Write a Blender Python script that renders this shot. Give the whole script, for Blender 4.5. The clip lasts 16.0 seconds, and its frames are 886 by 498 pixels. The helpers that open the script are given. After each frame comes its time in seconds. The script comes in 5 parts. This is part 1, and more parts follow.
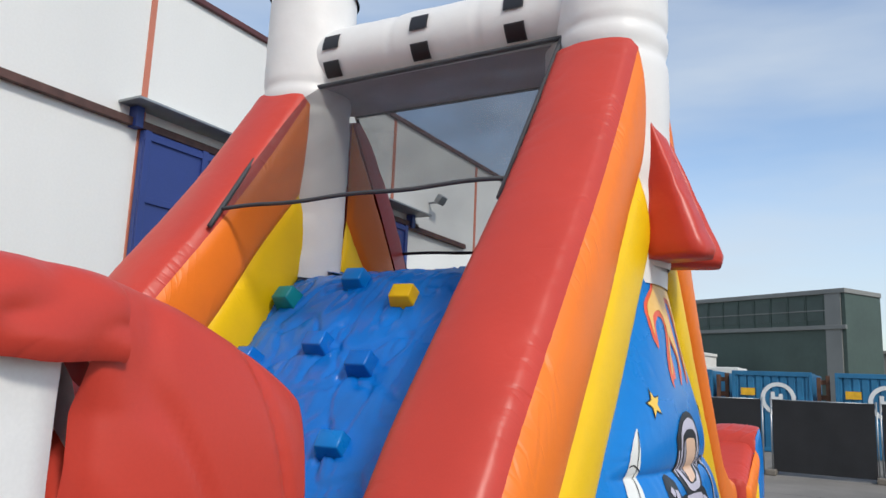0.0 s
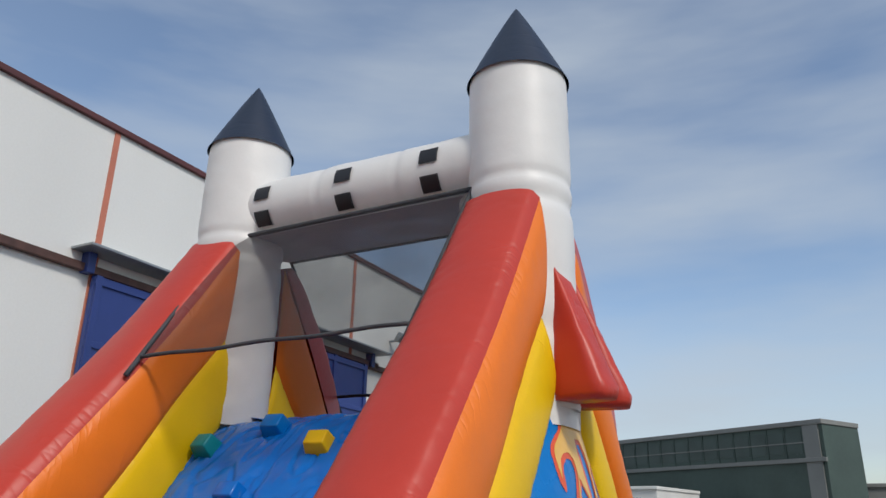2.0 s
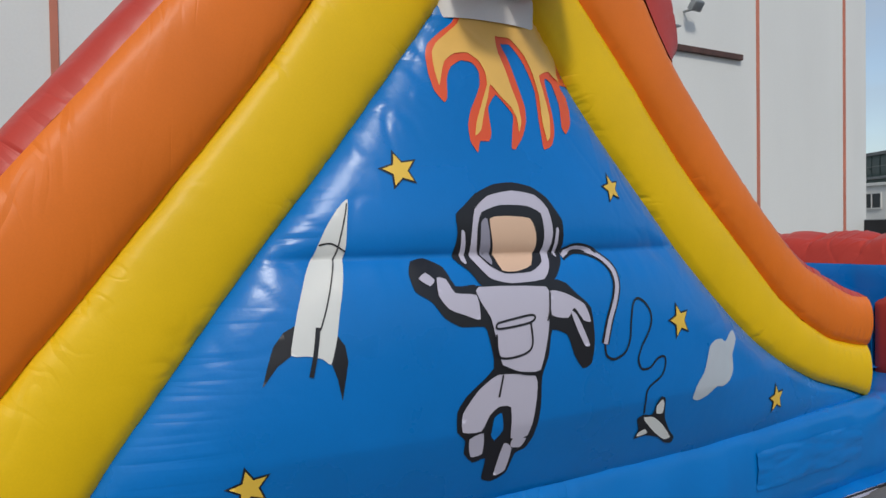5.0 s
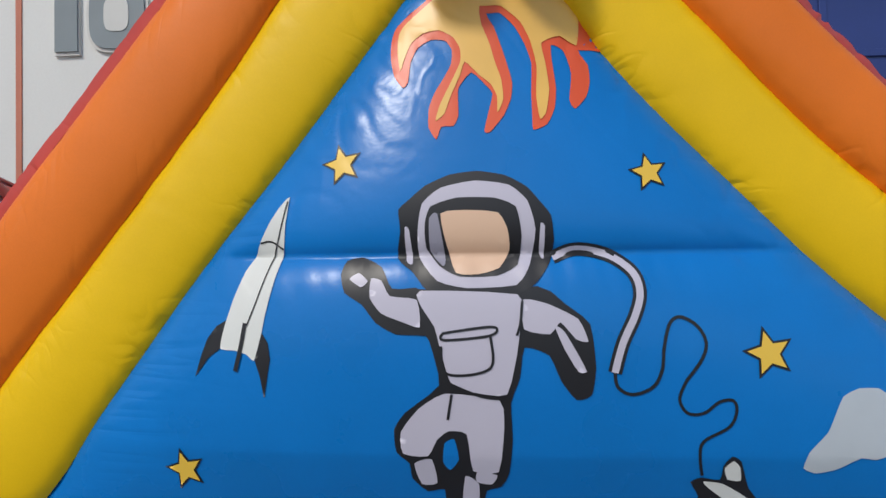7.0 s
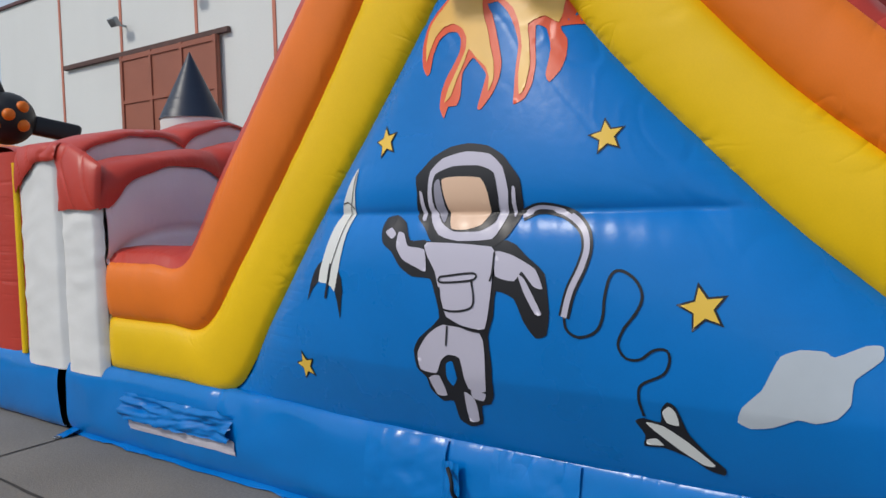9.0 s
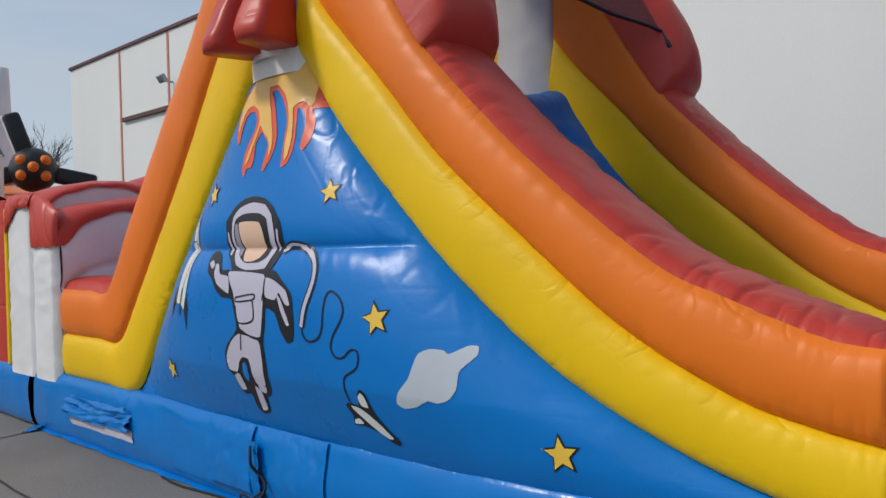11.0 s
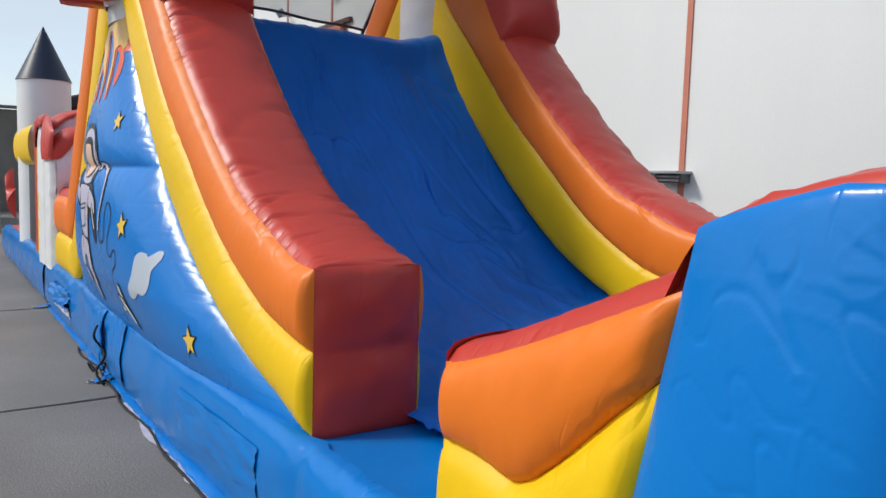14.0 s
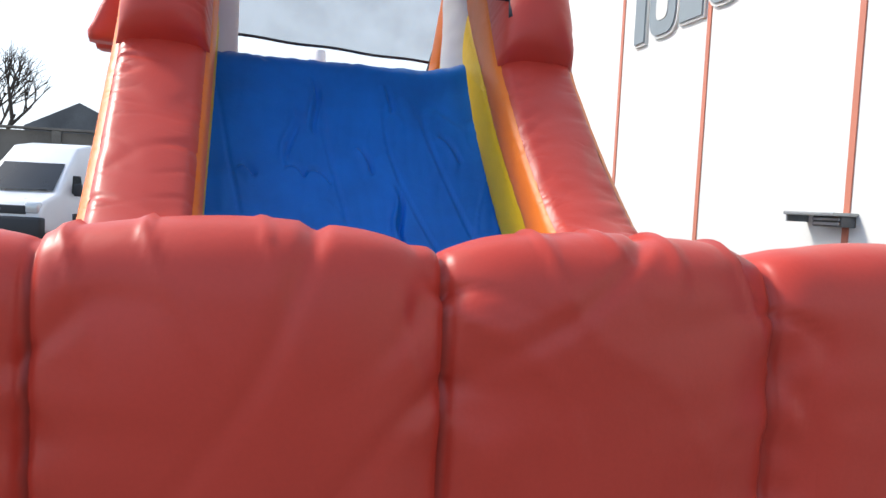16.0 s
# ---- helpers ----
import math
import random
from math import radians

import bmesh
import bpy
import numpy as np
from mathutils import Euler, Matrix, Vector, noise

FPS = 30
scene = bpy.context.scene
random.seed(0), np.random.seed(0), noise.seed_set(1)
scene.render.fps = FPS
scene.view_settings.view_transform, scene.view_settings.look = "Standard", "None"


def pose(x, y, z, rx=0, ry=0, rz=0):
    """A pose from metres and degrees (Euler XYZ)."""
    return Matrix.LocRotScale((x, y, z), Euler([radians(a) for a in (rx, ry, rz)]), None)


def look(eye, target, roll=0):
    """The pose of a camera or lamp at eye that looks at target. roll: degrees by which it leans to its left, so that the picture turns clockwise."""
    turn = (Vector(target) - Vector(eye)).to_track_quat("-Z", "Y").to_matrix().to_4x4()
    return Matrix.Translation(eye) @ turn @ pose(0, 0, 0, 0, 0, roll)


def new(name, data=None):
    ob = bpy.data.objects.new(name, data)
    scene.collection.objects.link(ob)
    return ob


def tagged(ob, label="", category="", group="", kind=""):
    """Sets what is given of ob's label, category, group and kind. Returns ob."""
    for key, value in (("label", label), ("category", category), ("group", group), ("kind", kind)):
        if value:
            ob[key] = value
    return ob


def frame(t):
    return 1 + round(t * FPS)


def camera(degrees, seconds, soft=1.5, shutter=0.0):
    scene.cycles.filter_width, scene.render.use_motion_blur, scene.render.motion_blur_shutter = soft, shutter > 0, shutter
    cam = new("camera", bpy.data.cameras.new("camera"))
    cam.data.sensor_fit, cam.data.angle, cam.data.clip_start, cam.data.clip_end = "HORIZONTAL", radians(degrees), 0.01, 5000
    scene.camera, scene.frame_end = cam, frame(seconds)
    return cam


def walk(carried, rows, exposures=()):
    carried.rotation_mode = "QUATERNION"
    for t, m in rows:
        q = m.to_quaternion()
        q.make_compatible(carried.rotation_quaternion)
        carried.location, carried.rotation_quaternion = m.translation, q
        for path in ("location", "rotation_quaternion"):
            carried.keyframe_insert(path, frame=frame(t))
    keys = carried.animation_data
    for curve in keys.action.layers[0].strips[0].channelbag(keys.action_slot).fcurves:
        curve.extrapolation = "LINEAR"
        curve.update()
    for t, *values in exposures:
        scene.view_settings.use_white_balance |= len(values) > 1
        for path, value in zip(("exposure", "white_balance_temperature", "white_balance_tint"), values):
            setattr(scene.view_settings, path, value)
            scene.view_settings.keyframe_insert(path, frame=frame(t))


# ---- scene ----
cam = camera(60.8, 16.0)
EYES = [
    (0.0, (2.452, -4.171, 1.947), (0.853, -1.340, 2.503), 2.3),
    (0.5, (2.609, -4.318, 1.927), (1.053, -1.515, 2.709), 2.1),
    (1.0, (2.770, -4.379, 1.963), (1.277, -1.543, 2.752), 1.9),
    (1.5, (2.815, -4.321, 1.996), (1.369, -1.506, 2.934), 3.1),
    (2.0, (2.846, -4.107, 1.978), (1.391, -1.369, 3.107), 1.0),
    (2.5, (2.986, -3.896, 1.888), (1.369, -1.153, 2.759), 2.8),
    (3.0, (3.161, -3.485, 1.822), (1.416, -0.741, 2.383), 4.0),
    (3.5, (3.363, -3.016, 1.777), (1.337, -0.442, 2.175), 1.7),
    (4.0, (3.684, -2.643, 1.723), (1.439, -0.226, 1.794), 3.1),
    (4.5, (3.811, -2.199, 1.617), (1.196, -0.188, 1.642), -0.3),
    (5.0, (4.044, -1.747, 1.629), (1.236, -0.015, 1.553), -0.9),
    (5.2, (4.097, -1.577, 1.624), (1.155, -0.101, 1.391), -0.5),
    (7.3, (4.204, 0.508, 1.500), (0.978, -0.180, 1.394), -0.9),
    (7.5, (4.203, 0.700, 1.559), (1.058, -0.257, 1.270), -1.3),
    (7.8, (4.217, 0.927, 1.597), (1.117, -0.148, 1.252), -0.3),
    (8.0, (4.217, 1.071, 1.576), (1.176, -0.185, 1.330), 0.6),
    (8.2, (4.216, 1.224, 1.572), (1.267, -0.236, 1.327), 0.1),
    (10.5, (4.161, 3.184, 1.561), (1.703, 0.983, 1.510), -1.2),
    (11.0, (4.001, 3.658, 1.536), (1.544, 1.455, 1.511), -1.6),
    (11.5, (3.892, 4.117, 1.544), (1.366, 1.996, 1.426), -0.6),
    (12.0, (3.675, 4.490, 1.518), (1.216, 2.290, 1.414), 0.7),
    (12.5, (3.424, 4.821, 1.521), (1.020, 2.562, 1.454), 0.9),
    (13.0, (3.176, 5.171, 1.511), (0.988, 2.714, 1.259), 1.5),
    (13.5, (2.818, 5.410, 1.497), (0.761, 2.841, 1.266), 2.2),
    (14.0, (2.518, 5.714, 1.515), (0.663, 3.001, 1.213), 1.7),
    (14.5, (2.125, 5.897, 1.526), (0.594, 2.990, 1.224), 1.5),
    (15.0, (1.626, 5.974, 1.574), (0.405, 2.912, 1.401), 0.3),
    (15.5, (1.142, 6.142, 1.592), (0.205, 2.992, 1.290), 1.1),
    (16.0, (0.600, 6.177, 1.611), (-0.218, 2.986, 1.409), 2.9),
]
walk(cam, [(t, look(eye, target, roll)) for t, eye, target, roll in EYES],
     [(0.0, 0.39), (1.0, 0.16), (2.0, 0.03), (3.5, -0.28), (5.2, -0.14), (7.5, 0.01), (10.5, -0.02), (12.5, 0.1), (13.5, 0.34), (14.5, 0.5), (15.2, 0.76), (16.0, 1.08)])

# ---------------------------------------------------------------- light
SUN_EL, SUN_AZ = radians(42), radians(120)   # azimuth from +y towards +x
world = bpy.data.worlds.new("sky")
scene.world = world
world.use_nodes = True
wn, wl = world.node_tree.nodes, world.node_tree.links
wn.clear()
sky = wn.new("ShaderNodeTexSky")
sky.sky_type, sky.sun_disc = "NISHITA", False
sky.sun_elevation, sky.sun_rotation = SUN_EL, SUN_AZ
sky.air_density, sky.dust_density, sky.ozone_density = 1.0, 1.2, 1.2
tc = wn.new("ShaderNodeTexCoord")
mp = wn.new("ShaderNodeMapping")
mp.inputs["Scale"].default_value = (1.0, 1.0, 4.5)
nz = wn.new("ShaderNodeTexNoise")
nz.inputs["Scale"].default_value, nz.inputs["Detail"].default_value, nz.inputs["Roughness"].default_value = 1.7, 5, 0.5
rp = wn.new("ShaderNodeValToRGB")
rp.color_ramp.elements[0].position, rp.color_ramp.elements[1].position = 0.40, 0.80
# more cloud towards the south (-y), thin veils elsewhere
sp = wn.new("ShaderNodeSeparateXYZ")
sm = wn.new("ShaderNodeMapRange")
sm.inputs[1].default_value, sm.inputs[2].default_value, sm.inputs[3].default_value, sm.inputs[4].default_value = 0.5, -0.8, 0.05, 0.62
ad = wn.new("ShaderNodeMath"); ad.operation, ad.use_clamp = "ADD", True
ml = wn.new("ShaderNodeMath"); ml.operation = "MULTIPLY"; ml.inputs[1].default_value = 0.86
mx = wn.new("ShaderNodeMix"); mx.data_type = "RGBA"
mx.inputs[7].default_value = (3.3, 3.72, 4.2, 1)
bg = wn.new("ShaderNodeBackground"); bg.inputs[1].default_value = 0.148
ow = wn.new("ShaderNodeOutputWorld")
wl.new(tc.outputs["Generated"], mp.inputs[0]); wl.new(mp.outputs[0], nz.inputs["Vector"])
wl.new(nz.outputs["Fac"], rp.inputs[0]); wl.new(tc.outputs["Generated"], sp.inputs[0])
wl.new(sp.outputs["Y"], sm.inputs[0]); wl.new(rp.outputs[0], ad.inputs[0]); wl.new(sm.outputs[0], ad.inputs[1])
wl.new(ad.outputs[0], ml.inputs[0]); wl.new(ml.outputs[0], mx.inputs[0])
wl.new(sky.outputs[0], mx.inputs[6]); wl.new(mx.outputs[2], bg.inputs[0]); wl.new(bg.outputs[0], ow.inputs[0])
sun = new("sun", bpy.data.lights.new("sun", "SUN"))
sun.data.energy, sun.data.angle, sun.data.color = 1.85, radians(9), (1.0, 0.95, 0.87)
sd = Vector((math.sin(SUN_AZ) * math.cos(SUN_EL), math.cos(SUN_AZ) * math.cos(SUN_EL), math.sin(SUN_EL)))
sun.matrix_world = look(sd * 50, (0, 0, 0))

# ---------------------------------------------------------------- materials
def material(name, color, rough=0.5, metal=0.0, grain=0.0, grain_scale=40.0, stain=0.12, stain_scale=1.5, bump=0.0, bump_scale=30.0,
             stretch=(1, 1, 1), spec=0.5, bump2=0.0, bump2_scale=5.0, coat=0.0, pucker=0.0, seam_power=3.0):
    m = bpy.data.materials.new(name)
    m.use_nodes = True
    n, l = m.node_tree.nodes, m.node_tree.links
    b = n["Principled BSDF"]
    b.inputs["Roughness"].default_value, b.inputs["Metallic"].default_value = rough, metal
    b.inputs["Specular IOR Level"].default_value = spec
    b.inputs["Coat Weight"].default_value = coat
    co = n.new("ShaderNodeTexCoord")
    ma = n.new("ShaderNodeMapping"); ma.inputs["Scale"].default_value = stretch
    l.new(co.outputs["Object"], ma.inputs[0])
    t1 = n.new("ShaderNodeTexNoise"); t1.inputs["Scale"].default_value, t1.inputs["Detail"].default_value = stain_scale, 5
    t2 = n.new("ShaderNodeTexNoise"); t2.inputs["Scale"].default_value, t2.inputs["Detail"].default_value = grain_scale, 3
    l.new(ma.outputs[0], t1.inputs["Vector"]); l.new(co.outputs["Object"], t2.inputs["Vector"])
    a = n.new("ShaderNodeMapRange"); a.inputs[1].default_value, a.inputs[2].default_value = 0.3, 0.7
    a.inputs[3].default_value, a.inputs[4].default_value = 1 - stain, 1 + stain * 0.6
    c = n.new("ShaderNodeMapRange"); c.inputs[1].default_value, c.inputs[2].default_value = 0.3, 0.7
    c.inputs[3].default_value, c.inputs[4].default_value = 1 - grain, 1 + grain
    l.new(t1.outputs["Fac"], a.inputs[0]); l.new(t2.outputs["Fac"], c.inputs[0])
    mu = n.new("ShaderNodeMath"); mu.operation = "MULTIPLY"
    l.new(a.outputs[0], mu.inputs[0]); l.new(c.outputs[0], mu.inputs[1])
    vm = n.new("ShaderNodeVectorMath"); vm.operation = "SCALE"; vm.inputs[0].default_value = color
    l.new(mu.outputs[0], vm.inputs["Scale"]); l.new(vm.outputs[0], b.inputs["Base Color"])
    r = n.new("ShaderNodeMapRange"); r.inputs[3].default_value, r.inputs[4].default_value = max(0.02, rough - 0.08), min(1, rough + 0.1)
    l.new(t1.outputs["Fac"], r.inputs[0]); l.new(r.outputs[0], b.inputs["Roughness"])
    last = None
    for k, s in ((bump, bump_scale), (bump2, bump2_scale)):
        if k:
            tb = n.new("ShaderNodeTexNoise"); tb.inputs["Scale"].default_value, tb.inputs["Detail"].default_value = s, 4
            l.new(ma.outputs[0], tb.inputs["Vector"])
            bu = n.new("ShaderNodeBump"); bu.inputs["Strength"].default_value, bu.inputs["Distance"].default_value = k, 0.02
            l.new(tb.outputs["Fac"], bu.inputs["Height"])
            if last:
                l.new(last.outputs[0], bu.inputs["Normal"])
            last = bu
    if pucker:
        # short creases that run in from the sewn edges of a strip
        uvn = n.new("ShaderNodeUVMap")
        sx = n.new("ShaderNodeSeparateXYZ"); l.new(uvn.outputs[0], sx.inputs[0])
        e1 = n.new("ShaderNodeMath"); e1.operation = "MULTIPLY_ADD"; e1.inputs[1].default_value, e1.inputs[2].default_value = 2, -1
        e2 = n.new("ShaderNodeMath"); e2.operation = "ABSOLUTE"
        e3 = n.new("ShaderNodeMath"); e3.operation = "POWER"; e3.inputs[1].default_value = seam_power
        l.new(sx.outputs["Y"], e1.inputs[0]); l.new(e1.outputs[0], e2.inputs[0]); l.new(e2.outputs[0], e3.inputs[0])
        total = None
        for fr, ac, am, seed in ((3.6, 1.3, 1.0, 0.0), (9.0, 2.0, 0.5, 5.0)):
            ms = n.new("ShaderNodeMapping"); ms.inputs["Scale"].default_value, ms.inputs["Location"].default_value = (fr, ac, 1), (seed, seed, 0)
            l.new(uvn.outputs[0], ms.inputs[0])
            tn = n.new("ShaderNodeTexNoise"); tn.inputs["Scale"].default_value, tn.inputs["Detail"].default_value, tn.inputs["Distortion"].default_value = 1.0, 1, 0.25
            l.new(ms.outputs[0], tn.inputs["Vector"])
            d1 = n.new("ShaderNodeMath"); d1.operation = "SUBTRACT"; d1.inputs[1].default_value = 0.5
            d2 = n.new("ShaderNodeMath"); d2.operation = "ABSOLUTE"
            d3 = n.new("ShaderNodeMapRange"); d3.inputs[1].default_value, d3.inputs[2].default_value, d3.inputs[3].default_value, d3.inputs[4].default_value = 0.0, 0.06, am, 0.0
            l.new(tn.outputs["Fac"], d1.inputs[0]); l.new(d1.outputs[0], d2.inputs[0]); l.new(d2.outputs[0], d3.inputs[0])
            if total is None:
                total = d3
            else:
                sm_ = n.new("ShaderNodeMath"); sm_.operation = "ADD"
                l.new(total.outputs[0], sm_.inputs[0]); l.new(d3.outputs[0], sm_.inputs[1]); total = sm_
        gate = n.new("ShaderNodeTexNoise"); gate.inputs["Scale"].default_value = 2.3
        l.new(co.outputs["Object"], gate.inputs["Vector"])
        gr = n.new("ShaderNodeMapRange"); gr.inputs[1].default_value, gr.inputs[2].default_value = 0.44, 0.70
        l.new(gate.outputs["Fac"], gr.inputs[0])
        p1 = n.new("ShaderNodeMath"); p1.operation = "MULTIPLY"; l.new(total.outputs[0], p1.inputs[0]); l.new(e3.outputs[0], p1.inputs[1])
        p2 = n.new("ShaderNodeMath"); p2.operation = "MULTIPLY"; l.new(p1.outputs[0], p2.inputs[0]); l.new(gr.outputs[0], p2.inputs[1])
        bu = n.new("ShaderNodeBump"); bu.invert = True
        bu.inputs["Strength"].default_value, bu.inputs["Distance"].default_value = pucker, 0.02
        l.new(p2.outputs[0], bu.inputs["Height"])
        if last:
            l.new(last.outputs[0], bu.inputs["Normal"])
        last = bu
    if last:
        l.new(last.outputs[0], b.inputs["Normal"])
    return m


def pvc(name, color, rough=0.36, pucker=0.32, seam_power=2.0, spec=0.42):
    return material(name, color, rough, stain=0.07, stain_scale=2.2, grain=0.02, grain_scale=160, bump=0.06, bump_scale=18, bump2=0.10, bump2_scale=4.2, spec=spec,
                    pucker=pucker, seam_power=seam_power)


RED = pvc("red_pvc", (0.53, 0.046, 0.027), 0.40)
ORANGE = pvc("orange_pvc", (0.84, 0.19, 0.012), 0.44, 0.34, 2.0, 0.38)
YELLOW = pvc("yellow_pvc", (0.86, 0.535, 0.003), 0.44, 0.34, 2.0, 0.32)
BLUE = pvc("blue_pvc", (0.001, 0.180, 0.56), 0.27, 0.25, 7.0, 0.34)
BASEBLUE = pvc("light_blue_pvc", (0.001, 0.180, 0.56), 0.22, 0.4, 3.0, 0.34)
CLIMBBLUE = material("climb_blue_pvc", (0.002, 0.15, 0.56), 0.2, stain=0.1, stain_scale=3, grain=0.02, grain_scale=120, bump=0.25, bump_scale=9, bump2=0.35, bump2_scale=3.0)
DEEPBLUE = material("slide_blue_pvc", (0.001, 0.135, 0.52), 0.38, spec=0.3, stain=0.14, stain_scale=3, grain=0.03, grain_scale=120, bump=0.3, bump_scale=7, bump2=0.35, bump2_scale=2.4)
WHITE = pvc("white_pvc", (0.78, 0.77, 0.75), 0.42, 0.0)
LILAC = pvc("lilac_white_pvc", (0.76, 0.74, 0.77), 0.42)
NAVY = pvc("navy_pvc", (0.016, 0.026, 0.05), 0.4)
BLACKPVC = pvc("black_pvc", (0.015, 0.015, 0.017), 0.4)
GREENH = pvc("teal_hold_pvc", (0.0, 0.22, 0.25), 0.4)
PURPLE = pvc("purple_hold_pvc", (0.10, 0.06, 0.35), 0.4)
PINK = pvc("crimson_hold_pvc", (0.55, 0.02, 0.09), 0.4)
INK = material("printed_black_ink", (0.012, 0.012, 0.016), 0.4, stain=0.05)
SUIT = material("printed_pale_lilac_ink", (0.56, 0.53, 0.63), 0.36, stain=0.04)
SUITSH = material("printed_grey_ink", (0.30, 0.29, 0.36), 0.36, stain=0.04)
PALE = material("printed_white_ink", (0.74, 0.75, 0.72), 0.36, stain=0.05)
TAN = material("printed_beige_ink", (0.78, 0.52, 0.36), 0.36, stain=0.03)
STARY = material("printed_yellow_ink", (0.86, 0.55, 0.07), 0.36, stain=0.04)
FLRED = material("printed_red_orange_ink", (0.78, 0.10, 0.03), 0.36, stain=0.05)
FLYEL = material("printed_flame_yellow_ink", (0.88, 0.52, 0.12), 0.36, stain=0.12, stain_scale=3)
PLANET = material("printed_pale_grey_ink", (0.50, 0.55, 0.60), 0.36, stain=0.06, stain_scale=5)
CEMENT = material("concrete_yard", (0.210, 0.199, 0.184), 0.88, grain=0.12, grain_scale=60, stain=0.22, stain_scale=0.6, bump=0.25, bump_scale=90, spec=0.25)
JOINT = material("dark_joint_filler", (0.045, 0.042, 0.04), 0.95, grain=0.2, stain=0.3, stain_scale=4)
SHEETW = material("white_wall_sheet", (0.74, 0.745, 0.72), 0.62, stain=0.05, stain_scale=0.5, grain=0.015, grain_scale=30, bump=0.03, bump_scale=2, stretch=(1, 1, 0.3))
STRIPE = material("salmon_joint_strip", (0.56, 0.19, 0.12), 0.6, stain=0.12)
MAROON = material("maroon_eaves_trim", (0.10, 0.03, 0.03), 0.55, stain=0.2)
RUSTRAIL = material("brown_steel_rail", (0.11, 0.055, 0.045), 0.6, metal=0.2, stain=0.3, stain_scale=6)
STEEL = material("dull_zinc_steel", (0.34, 0.36, 0.37), 0.45, metal=0.7, stain=0.2, stain_scale=5)
DOORBLUE = material("dark_blue_door_paint", (0.022, 0.045, 0.20), 0.42, stain=0.1, stain_scale=1.2, grain=0.02)
DOORRED = material("brick_red_door_paint", (0.34, 0.11, 0.065), 0.55, stain=0.12, stain_scale=1.0)
NETHEM = material("dark_grey_webbing", (0.05, 0.052, 0.058), 0.7, grain=0.2, grain_scale=200, stain=0.25, stain_scale=12)
STRAP = material("black_webbing", (0.012, 0.012, 0.014), 0.75, grain=0.2, grain_scale=250)
FENCE = material("black_fence_sheet", (0.012, 0.013, 0.016), 0.75, stain=0.35, stain_scale=2.5, grain=0.1)
GALV = material("galvanised_tube", (0.40, 0.42, 0.43), 0.4, metal=0.8, stain=0.2)
CONTBLUE = material("container_blue_paint", (0.018, 0.15, 0.30), 0.5, stain=0.22, stain_scale=2.5, grain=0.05)
CONTYEL = material("container_yellow_placard", (0.75, 0.42, 0.02), 0.5, stain=0.2, stain_scale=6)
CONTWHITE = material("container_white_paint", (0.72, 0.74, 0.74), 0.5, stain=0.1)
RUST = material("rusty_brown_steel", (0.13, 0.06, 0.035), 0.8, stain=0.4, stain_scale=3, grain=0.2)
WAREGREEN = material("dark_green_cladding", (0.055, 0.085, 0.072), 0.55, stain=0.25, stain_scale=0.25, grain=0.05, grain_scale=3)
GLAZING = material("green_glazing", (0.042, 0.066, 0.058), 0.3, stain=0.3, stain_scale=0.6)
WAREGREY = material("grey_cladding", (0.205, 0.21, 0.20), 0.6, stain=0.2, stain_scale=0.2)
PLASTER = material("white_plaster", (0.68, 0.68, 0.65), 0.75, stain=0.1, stain_scale=0.5)
CONWALL = material("stained_concrete_wall", (0.18, 0.16, 0.135), 0.9, stain=0.35, stain_scale=0.7, grain=0.12, grain_scale=25, bump=0.2, bump_scale=30)
DARKBLOCK = material("dark_block_wall", (0.13, 0.13, 0.132), 0.85, stain=0.3, stain_scale=0.6, grain=0.1, grain_scale=12)
PANE = material("dark_window_glass", (0.02, 0.026, 0.032), 0.08, stain=0.2, stain_scale=0.8)
CARPAINT = material("silver_car_paint", (0.42, 0.42, 0.44), 0.28, metal=0.5, stain=0.05, coat=0.6)
VANPAINT = material("white_van_paint", (0.78, 0.79, 0.80), 0.3, stain=0.04, coat=0.5)
RUBBER = material("black_rubber", (0.02, 0.02, 0.02), 0.8, stain=0.2)
PLASTIC = material("dark_bumper_plastic", (0.03, 0.032, 0.035), 0.6, stain=0.15)
TAILRED = material("red_lamp_lens", (0.35, 0.01, 0.012), 0.2, stain=0.1)
LAMP = material("clear_lamp_lens", (0.6, 0.62, 0.64), 0.12, metal=0.3, stain=0.1)
ALU = material("worn_aluminium", (0.55, 0.55, 0.53), 0.4, metal=0.6, stain=0.15)
BARK = material("tree_bark", (0.07, 0.055, 0.045), 0.9, stain=0.3, stain_scale=8)
SIGNGREY = material("grey_sign_face", (0.23, 0.27, 0.29), 0.5, stain=0.08)
SIGNRED = material("red_sign_face", (0.45, 0.05, 0.05), 0.5, stain=0.08)
VELCRO = material("pale_velcro_patch", (0.55, 0.52, 0.58), 0.8, stain=0.15, stain_scale=8)


